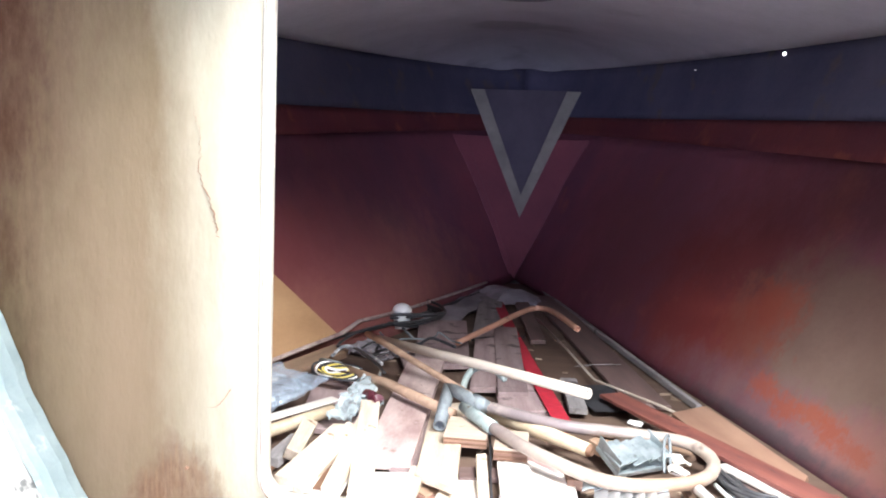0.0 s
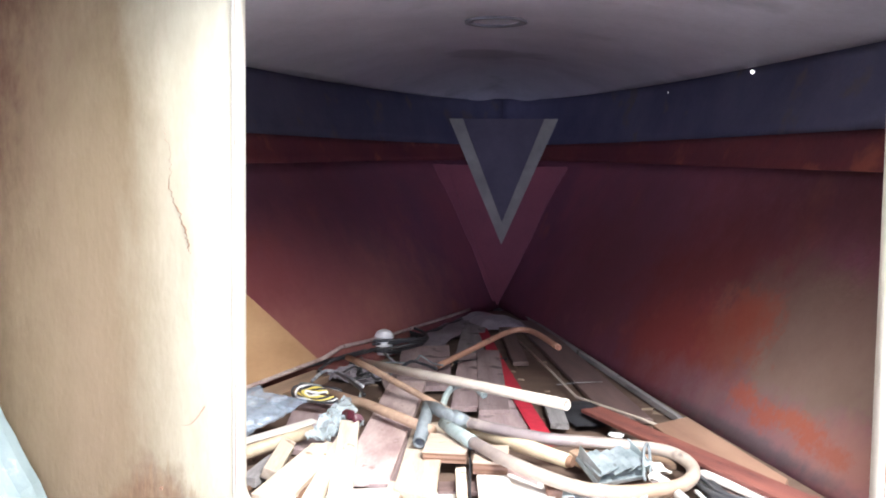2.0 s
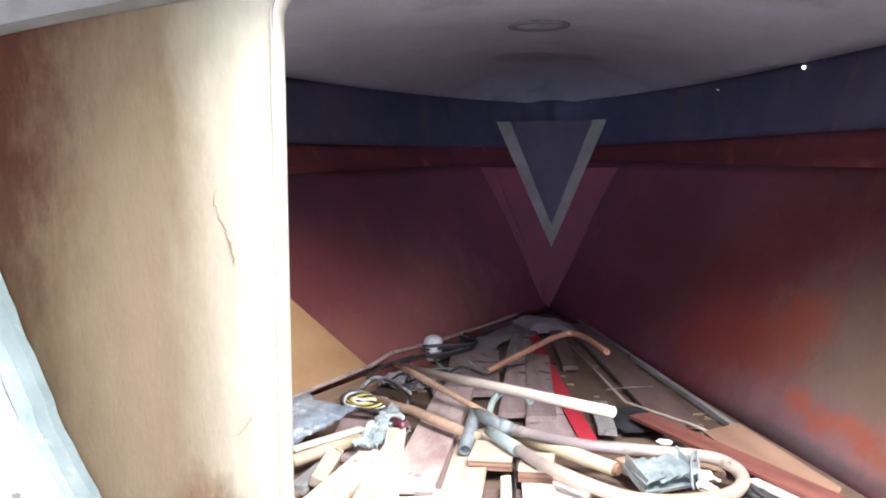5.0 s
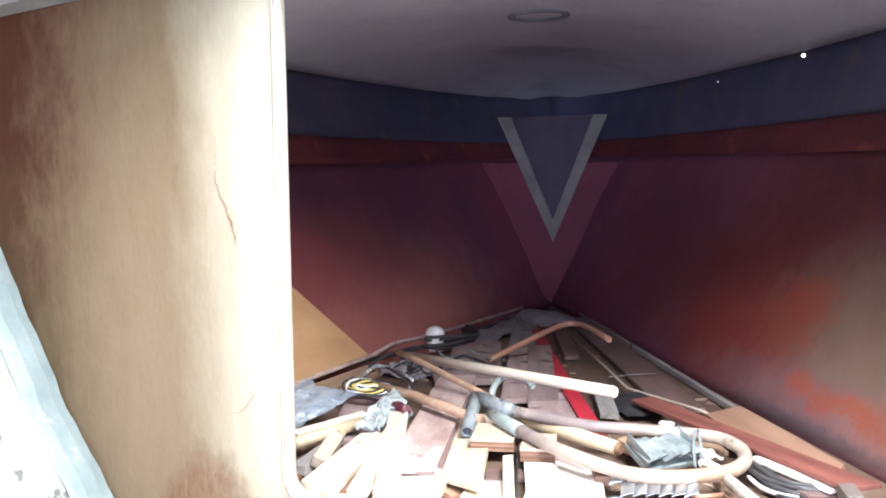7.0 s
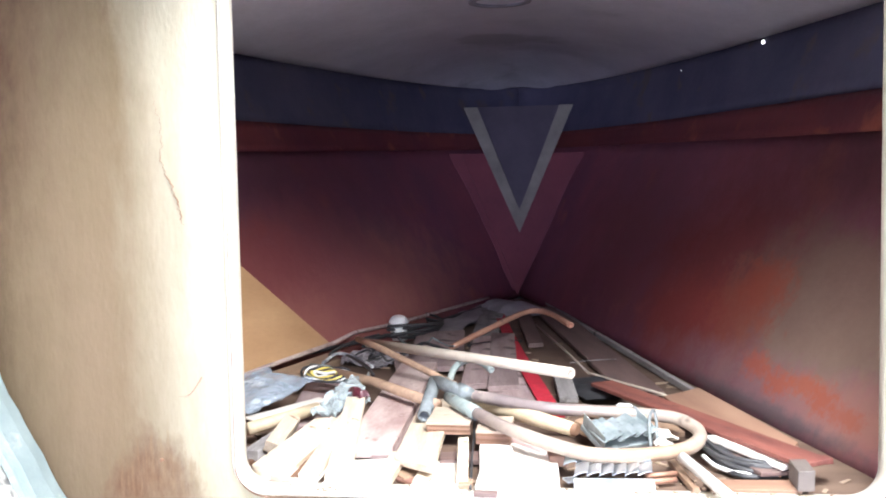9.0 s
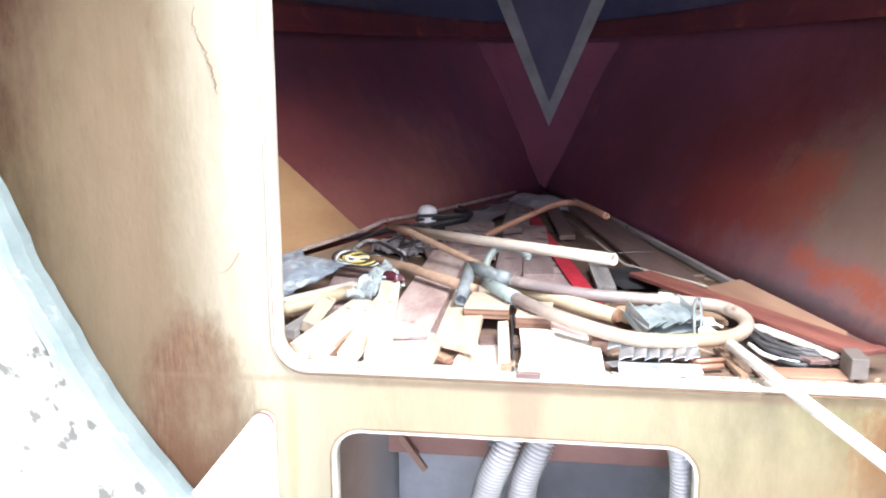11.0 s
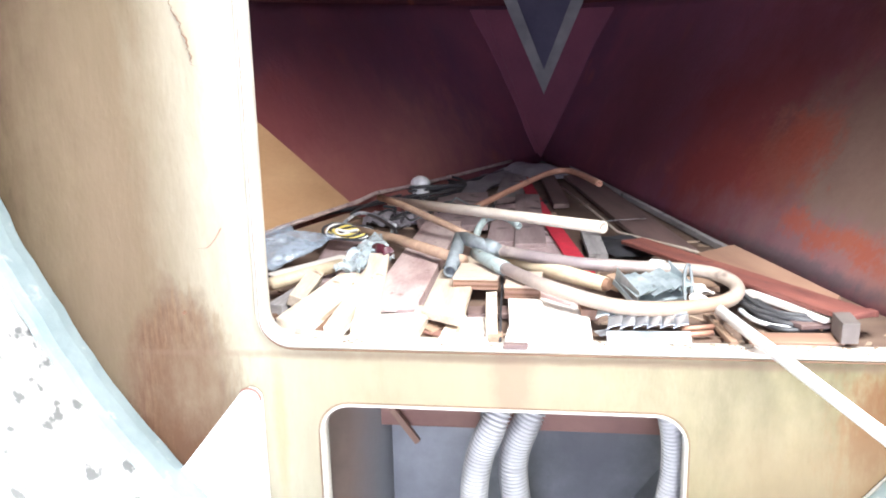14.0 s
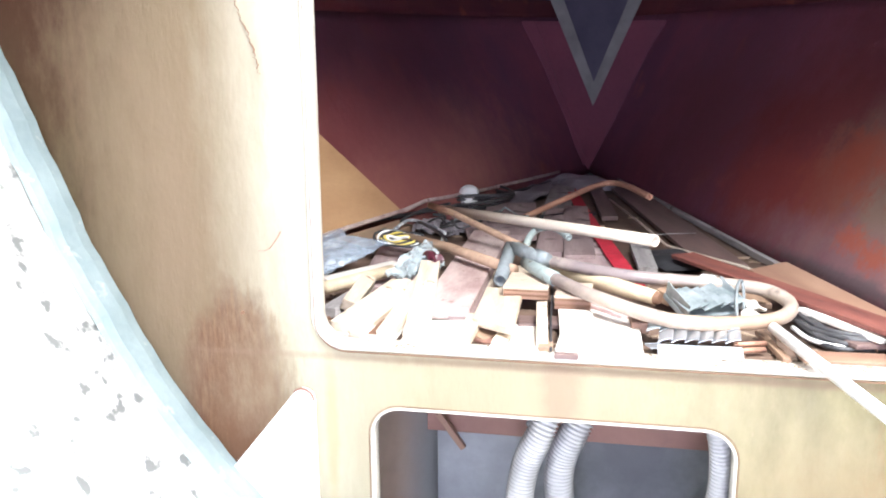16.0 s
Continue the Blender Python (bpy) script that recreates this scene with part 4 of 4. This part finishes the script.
sweep(bm, smooth_path([(-0.183, 0.375, 0.918), (-0.033, 0.315, 0.908), (0.067, 0.313, 0.902), (0.155, 0.304, 0.900), (0.211, 0.285, 0.898), (0.238, 0.239, 0.894), (0.235, 0.184, 0.890), (0.202, 0.132, 0.888), (0.137, 0.097, 0.888), (0.076, 0.083, 0.890), (0.017, 0.101, 0.892), (-0.081, 0.184, 0.900), (-0.151, 0.282, 0.904)], 10), 0.0118, 16)
part("hose", bm, M_HOSE, tee, "milky translucent hose bent in a loop", smooth=True)

pole = base("broom_pole")
tagged(pole, "brown wooden pole with a dark tip lying on the pile", "pole")
part("shaft", sweep(bmesh.new(), [(-0.534, 0.645, 0.905), (-0.391, 0.534, 0.902), (-0.235, 0.372, 0.896)], 0.0112, 14), M_DOWEL, pole, smooth=True)
part("ferrule", sweep(bmesh.new(), [(-0.585, 0.686, 0.905), (-0.565, 0.672, 0.905), (-0.531, 0.645, 0.905)], lambda t: 0.009 + 0.004 * t, 14), M_LEAD, pole, "dark grey metal tip", smooth=True)
rod("thin_stick", [(-0.494, 0.799, 0.955), (-0.406, 0.624, 0.966), (-0.286, 0.489, 0.945), (-0.167, 0.376, 0.918)], lambda t: 0.0080 - 0.001 * t, M_DOWEL, "thin brown stick across the pile", "stick", 10)

tool = base("wooden_handle")
tagged(tool, "yellow wooden tool handle with a dark butt", "tool handle")
part("grip", sweep(bmesh.new(), [(-0.178, 0.414, 0.896), (-0.140, 0.380, 0.895), (-0.054, 0.314, 0.890), (0.027, 0.251, 0.884)], lambda t: 0.0125 + 0.003 * math.sin(3 * t), 14), M_HANDLE, tool, smooth=True)
part("butt", sweep(bmesh.new(), [(0.026, 0.252, 0.884), (0.034, 0.2465, 0.8835)], lambda t: 0.0128 - 0.0035 * t, 14), M_PLYEDGE, tool, "dark worn butt end", smooth=False)
board("orange_block", (0.040, 0.285, 0.876), (0.075, 0.330, 0.876), 0.034, 0.022, M_DOWEL, "orange-brown wooden block beyond the tool handle", "block", "loose timber", roll=10)

rod("white_pole", [(0.193, 0.101, 0.884), (0.316, -0.25, 0.838), (0.484, -0.686, 0.771)], 0.0088, M_WPLAST, "long white pole leaning out over the sill", "pole", 14)
ribbon = [(-1, -0.09), (1, -0.09), (1, 0.09), (-1, 0.09)]
bm = bmesh.new()
sweep(bm, smooth_path([(-0.211, 2.068, 0.862), (-0.155, 1.548, 0.868), (-0.104, 1.102, 0.874), (-0.062, 0.785, 0.876), (-0.025, 0.529, 0.874), (-0.003, 0.381, 0.872)]), 0.0185, profile=ribbon)
tagged(finish("red_webbing", bm, M_RED, smooth=False), "bright red webbing strap lying through the pile", "strap")
rod("copper_rod", [(0.133, 0.085, 0.857), (0.185, 0.103, 0.857)], 0.0045, M_COPPER, "short copper rod by the metal strips", "rod", 10)
rod("copper_rod", [(0.130, 0.063, 0.855), (0.180, 0.078, 0.855)], 0.0045, M_COPPER, "short copper rod by the sill", "rod", 10)


def ridged_strip(a, b, width, teeth, height, label, material, flange=0.0):
    """Sheet metal pressed into overlapping scallops, with a plain flange sloping down in front."""
    thing = base("ridged_strip")
    tagged(thing, label, "metal strip", "metal strips")
    m, length = along(a, b)
    pitch = length / teeth
    for k in range(teeth):
        bm = bmesh.new()
        rows = []
        for y in (-width / 2, -width / 6, width / 6, width / 2):
            row = []
            for i in range(7):
                u = i / 6
                x = -length / 2 + pitch * (k + 1.12 * u) + 0.10 * (y + width / 2)
                row.append(Vector((x, y, height * math.sin(math.pi * 0.55 * u) * (1.0 - 0.2 * (2 * y / width) ** 2) + 0.0004 * k + 0.12 * (y + width / 2))))
            rows.append(row)
        top = [[bm.verts.new(m @ p) for p in row] for row in rows]
        low = [[bm.verts.new(m @ (p - Vector((0, 0, 0.0012)))) for p in row] for row in rows]
        for i in range(3):
            for j in range(6):
                bm.faces.new((top[i][j], top[i + 1][j], top[i + 1][j + 1], top[i][j + 1]))
                bm.faces.new((low[i][j], low[i][j + 1], low[i + 1][j + 1], low[i + 1][j]))
        for i in range(3):
            for j in (0, 6):
                bm.faces.new((top[i][j], top[i + 1][j], low[i + 1][j], low[i][j]))
        for j in range(6):
            for i in (0, 3):
                bm.faces.new((top[i][j], top[i][j + 1], low[i][j + 1], low[i][j]))
        part("scallop", bm, material, thing)
    if flange:
        bm = bmesh.new()
        box(bm, m @ Matrix.Translation((0.002, -width / 2 - flange * 0.42, -0.010)) @ Matrix.Rotation(radians(32), 4, "X"), (length + 0.006, flange, 0.0014), 0.0004)
        part("flange", bm, material, thing, "plain bright flange")
    return thing


ridged_strip((0.020, 0.066, 0.868), (0.137, 0.064, 0.870), 0.036, 6, 0.008, "bright folded galvanised strip by the sill", M_GALV, 0.024)
ridged_strip((0.005, 0.104, 0.872), (0.140, 0.099, 0.876), 0.032, 7, 0.008, "dull folded galvanised strip under the hose", M_GALV2)
board("steel_flat", (0.006, 0.060, 0.856), (0.029, 0.070, 0.856), 0.022, 0.002, M_GALV, "small grey steel flat", "metal strip", "metal strips")

duct = base("metal_bracket")
tagged(duct, "crumpled blue-grey sheet metal bracket in the hose loop", "bracket")
m, length = along((0.060, 0.224, 0.892), (0.152, 0.281, 0.892))
m = m @ Matrix.Translation((0, 0, -0.008)) @ Matrix.Rotation(radians(24), 4, "X")
bm = bmesh.new()
box(bm, m @ Matrix.Translation((0, 0, -0.012)), (length, 0.074, 0.010), 0.002)
part("tray", bm, M_GALV2, duct)
for k in range(6):
    bm = bmesh.new()
    box(bm, m @ Matrix.Translation((-length * 0.40 + length * 0.16 * k, -0.002 + 0.003 * math.sin(2.1 * k), 0.007)) @ Matrix.Rotation(radians(5 * math.sin(1.7 * k)), 4, "Z") @ Matrix.Rotation(radians(-24 + 6 * math.sin(2.9 * k)), 4, "Y") @ Matrix.Rotation(radians(-14), 4, "X"), (0.026, 0.072 - 0.004 * (k % 2), 0.0016), 0.0005)
    part("louvre", bm, M_GALV2, duct)
for side in (-1, 1):
    bm = bmesh.new()
    box(bm, m @ Matrix.Translation((side * length * 0.49, 0.0, 0.002)) @ Matrix.Rotation(radians(8 * side), 4, "Y"), (0.0016, 0.070, 0.036), 0.0005)
    part("end_plate", bm, M_GALV2, duct, "bent end plate")
rod("wire_hoop", [(0.158, 0.212, 0.866), (0.158, 0.232, 0.892), (0.163, 0.256, 0.913), (0.172, 0.272, 0.914), (0.174, 0.258, 0.892), (0.171, 0.228, 0.866)], 0.0030, M_LEAD, "bent grey wire hoop standing in the pile", "wire", 8, curved=True)

# ---------------------------------------------------------------- debris
bm = bmesh.new()
chips = random.Random(5)
for k in range(140):
    y = 0.05 + 1.3 * chips.random() ** 1.4
    x = CX + (2 * chips.random() - 1) * (half(y, 0.85) - 0.03)
    l, w, h = chips.uniform(0.008, 0.035), chips.uniform(0.002, 0.007), chips.uniform(0.001, 0.005)
    box(bm, Matrix.Translation((x, y, 0.8455 + h / 2)) @ Matrix.Rotation(chips.uniform(0, 6.28), 4, "Z") @ Matrix.Rotation(chips.uniform(-0.08, 0.08), 4, "Y"), (l, w, h), 0)
tagged(finish("wood_chips", bm, M_CHIPS), "loose wood chips and splinters scattered over the shelf", "debris", kind="stuff")

bm = bmesh.new()
for k in range(90):
    x = chips.uniform(-0.46, 0.45)
    l, w, h = chips.uniform(0.002, 0.010), chips.uniform(0.001, 0.004), chips.uniform(0.0006, 0.002)
    box(bm, Matrix.Translation((x, chips.uniform(0.0, 0.034), 0.8512 + h / 2)) @ Matrix.Rotation(chips.uniform(0, 6.28), 4, "Z"), (l, w, h), 0)
tagged(finish("sill_crumbs", bm, M_CHIPS), "fine crumbs of wood and dirt along the sill", "debris", kind="stuff")

# ---------------------------------------------------------------- bags, cables, wires
def crumple(name, a, b, width, material, label, category, rise=0.012, rough=0.012, freq=22, seed=0.0, nx=26, ny=18, under=0.006, lift=0.0, crisp=False):
    """A limp crumpled sheet with a top and an underside, draped round the line a-b."""
    m, length = along(a, b)
    bm = bmesh.new()
    off = Vector((seed, seed * 1.7, seed * 0.3))
    sheets = []
    for side in (1, 0):
        grid = []
        for i in range(nx + 1):
            row = []
            for j in range(ny + 1):
                u, v = i / nx - 0.5, j / ny - 0.5
                p = Vector((u * length, v * width, 0))
                edge = max(0.0, 1 - (2 * u) ** 4) * max(0.0, 1 - (2 * v) ** 4)
                d = noise.noise_vector(p * freq + off)
                f = abs(noise.noise(p * freq * 0.6 + off * 2))
                h = (rise * edge + rough * (f - 0.3) + d.z * rough * 0.5) if side else -under * edge + d.z * rough * 0.3 - 0.002
                if crisp:
                    h += rough * 0.9 * (0.25 - abs(noise.noise(p * freq * 1.9 + off * 3)))
                row.append(bm.verts.new((p.x + d.x * rough * 0.8, p.y + d.y * rough * 0.8, h + lift * (0.5 - v) ** 1.5)))
            grid.append(row)
        sheets.append(grid)
        for i in range(nx):
            for j in range(ny):
                bm.faces.new((grid[i][j], grid[i + 1][j], grid[i + 1][j + 1], grid[i][j + 1]))
    ob = finish(name, bm, material, smooth=not crisp)
    ob.matrix_world = m
    return tagged(ob, label, category)


board("white_card", (-0.607, 0.317, 0.876), (-0.500, 0.482, 0.878), 0.03, 0.004, M_PALE, "white card edge under the plastic bag", "card")
rod("round_batten", [(-0.577, 0.235, 0.880), (-0.486, 0.387, 0.882)], 0.0125, M_HANDLE, "yellow round wooden batten in the corner", "batten", 14)
crumple("parts_bag", (-0.568, 0.398, 0.888), (-0.720, 0.494, 0.892), 0.18, M_BAG, "clear zip bag of small parts lying in the corner", "bag", 0.016, 0.017, 20, 3.1, 30, 22, lift=0.035, crisp=True)
crumple("bag_contents", (-0.585, 0.412, 0.881), (-0.710, 0.492, 0.885), 0.14, M_GREYBITS, "grey small parts inside the clear bag, spotted white as glints", "parts", 0.010, 0.010, 60, 7.7, lift=0.026)
crumple("plastic_film", (-0.456, 0.320, 0.886), (-0.446, 0.600, 0.896), 0.045, M_FILM, "crumpled strip of clear plastic film", "film", 0.008, 0.026, 48, 1.3, 34, 12, crisp=True)
crumple("plastic_film", (-0.478, 0.440, 0.892), (-0.405, 0.474, 0.890), 0.04, M_FILM, "crumpled end of clear plastic film", "film", 0.006, 0.026, 50, 5.3, 18, 12, crisp=True)
crumple("maroon_wrapper", (-0.436, 0.474, 0.902), (-0.394, 0.408, 0.900), 0.018, M_MAROON, "small crumpled maroon wrapper", "wrapper", 0.010, 0.014, 60, 2.2, 12, 10)
# crumpled sheet added in place of the dark recess behind the pole
crumple("black_bag", (-0.585, 1.083, 0.858), (-0.430, 1.003, 0.858), 0.16, M_SHEET, "crumpled sheet added for the dark recess behind the pole", "bag", 0.010, 0.022, 26, 4.4, 24, 20, crisp=True)
crumple("dark_sheet", (-0.236, 2.248, 0.857), (-0.402, 1.440, 0.860), 0.14, M_SHEET, "dark grey plastic sheet near the bow", "sheet", 0.012, 0.014, 12, 9.1)
crumple("dark_sheet", (0.112, 0.577, 0.862), (0.064, 0.780, 0.864), 0.10, M_BLACK, "dark plastic sheet under the red board", "sheet", 0.010, 0.012, 18, 6.1)
crumple("grey_sheet", (-0.092, 1.921, 0.862), (-0.234, 2.213, 0.868), 0.20, M_SHEET, "grey dusty sheet heaped at the stem", "sheet", 0.03, 0.03, 14, 11.0)
for k, word in enumerate(("black", "white", "black", "yellow", "black", "yellow", "white")):
    a_, b_ = 0.062 - 0.0060 * k, 0.030 - 0.0036 * k
    loop = [(-0.528 + a_ * math.cos(t) + 0.004 * math.sin(2 * t + k), 0.606 - 0.25 * a_ * math.cos(t) + b_ * math.sin(t), 0.905 + 0.42 * b_ * math.sin(t) + 0.003 * math.sin(3 * t + k)) for t in (radians(25 + 15 * i) for i in range(22))]
    ob = rod("hookup_wire", loop, 0.0030 - 0.0002 * (k % 2), {"black": M_BLACK, "white": M_WPLAST, "yellow": M_YELLOW}[word], word + " hook-up wire looped in a bundle", "wire", 8)
    ob["group"] = "bundle of wires"
cc = Vector((-0.503, 1.473, 0.872))
coil = base("cable_coil")
tagged(coil, "black cable in a loose flat coil on the pile", "cable")
for k in range(5):
    bm = bmesh.new()
    pts = [(cc.x + (0.125 + 0.006 * k) * math.cos(a) + 0.008 * math.sin(3 * a + k), cc.y + (0.15 + 0.012 * (k % 3)) * math.sin(a), cc.z + 0.008 * k + 0.006 * math.sin(2 * a + k)) for a in (2 * math.pi * i / 48 for i in range(48))]
    part("turn", sweep(bm, pts, 0.0048, 8, closed=True), M_BLACK2, coil, smooth=True)
rod("cable_tail", [(-0.509, 1.141, 0.910), (-0.568, 1.037, 0.905), (-0.589, 0.881, 0.900), (-0.540, 0.852, 0.905), (-0.453, 0.712, 0.902), (-0.422, 0.642, 0.898)], 0.004, M_BLACK2, "loose black cable end curling over the pole", "cable", 8, curved=True)
rod("cable_tail", [(-0.581, 0.780, 0.896), (-0.564, 0.860, 0.905), (-0.502, 0.811, 0.905), (-0.440, 0.716, 0.900)], 0.0045, M_GREYBITS, "grey cable bent in a bow", "cable", 8, curved=True)
tangle = random.Random(23)
for k in range(6):
    x0, y0 = -0.56 + 0.035 * k, 0.90 + 0.05 * (k % 3)
    pts = [(x0 + tangle.uniform(-0.03, 0.03) + 0.028 * i, y0 + 0.06 * math.sin(1.3 * i + k), 0.888 + 0.004 * k + 0.010 * math.sin(1.9 * i + k)) for i in range(5)]
    rod("cable_tail", pts, (0.0030, 0.0042, 0.0024)[k % 3], (M_BLACK2, M_BLACK, M_LEAD)[k % 3], ("black cable tangled behind the pole", "black rubber lead tangled behind the pole", "dull metal wire tangled behind the pole")[k % 3], "cable", 8, curved=True)["group"] = "tangled cables"
rod("steel_pin", [(-0.457, 1.174, 0.895), (-0.416, 1.092, 0.885)], 0.004, M_LEAD, "pale steel pin sticking out of the coil", "pin", 8)

cap = base("white_bottle")
tagged(cap, "small white bottle with a domed cap on the coil", "bottle")
kx, ky, kz = (-0.486, 1.346, 0.926)
part("dome", sweep(bmesh.new(), [(kx, ky, kz - 0.012 + 0.026 * i / 8) for i in range(9)], lambda t: 0.032 * math.sqrt(max(1 - (0.1 + 0.88 * t) ** 2.2, 0.02)), 18), M_WPLAST, cap, smooth=True)
part("neck", sweep(bmesh.new(), [(kx, ky, kz - 0.012), (kx, ky, kz - 0.066)], 0.027, 16), M_WPLAST, cap, smooth=True)

rod("cable_loop", [(0.251, 0.233, 0.868), (0.274, 0.161, 0.866), (0.309, 0.115, 0.864), (0.357, 0.137, 0.862)], 0.0042, M_WPLAST, "white cable under the red board", "cable", 8, curved=True)
rod("cable_loop", [(0.250, 0.199, 0.866), (0.273, 0.137, 0.862), (0.308, 0.110, 0.860), (0.359, 0.128, 0.860)], 0.0052, M_BLACK2, "black cable under the red board", "cable", 8, curved=True)
rod("cable_loop", [(0.241, 0.189, 0.860), (0.257, 0.140, 0.856), (0.292, 0.110, 0.856), (0.333, 0.125, 0.856)], 0.0038, M_WPLAST, "pale cable looped near the sill", "cable", 8, curved=True)
rod("cable_loop", [(0.255, 0.178, 0.854), (0.280, 0.110, 0.854), (0.323, 0.102, 0.854), (0.370, 0.122, 0.854)], 0.0050, M_BLACK2, "black cable looped near the sill", "cable", 8, curved=True)
for k, (dx, dz, r) in enumerate(((0.004, 0.014, 0.0040), (-0.010, 0.009, 0.0046), (0.012, 0.004, 0.0036), (0.020, 0.010, 0.0044))):
    rod("cable_loop", [(0.246 + dx, 0.226 + dz, 0.862 + dz), (0.270 + dx, 0.150 - dx, 0.860 + dz), (0.318 + dx, 0.106 + dz, 0.858 + dz), (0.372, 0.126 + dx, 0.856 + dz)], r, M_BLACK2, "black cable looped under the red board", "cable", 8, curved=True)["group"] = "cables under the red board"
crumple("paper_scrap", (0.168, 0.281, 0.878), (0.197, 0.241, 0.874), 0.028, M_PALE, "crumpled white paper scrap in the hose loop", "paper", 0.008, 0.012, 60, 8.2, 12, 10)
crumple("paper_scrap", (0.169, 0.225, 0.868), (0.200, 0.216, 0.866), 0.03, M_PALE, "torn white paper scrap under the hose", "paper", 0.006, 0.012, 60, 1.9, 12, 10)
crumple("paper_scrap", (0.122, 0.453, 0.882), (0.150, 0.438, 0.880), 0.025, M_WPLAST, "white plastic scrap beside the red board", "scrap", 0.004, 0.006, 60, 2.9, 12, 8)
rod("thin_wire", [(-0.050, 1.586, 0.870), (0.036, 1.119, 0.868), (0.086, 0.819, 0.866), (0.151, 0.736, 0.864), (0.218, 0.630, 0.866), (0.252, 0.556, 0.868)], 0.0034, M_PVC, "thin pale wire lying over the boards", "wire", 6)
rod("thin_wire", [(0.044, 0.944, 0.868), (0.103, 0.978, 0.868), (0.170, 0.996, 0.868)], 0.0014, M_GREYWOOD, "short fine wire across the brown board", "wire", 6)
rod("black_strip", [(-0.249, 1.185, 0.870), (-0.189, 1.226, 0.870), (-0.091, 1.256, 0.872)], 0.005, M_BLACK, "short black rubber strip", "strip", 8)
rod("shock_cord", [(-0.160, 0.349, 0.878), (-0.153, 0.248, 0.872), (-0.148, 0.142, 0.862), (-0.139, 0.011, 0.857)], 0.0022, M_BLACK, "thin black cord hanging between the blocks", "cord", 6)
board("dark_wedge", (0.063, 0.039, 0.850), (0.132, 0.049, 0.851), 0.014, 0.005, M_PLYEDGE, "dark wedge-shaped piece under the metal strips", "wedge", near=0.8)
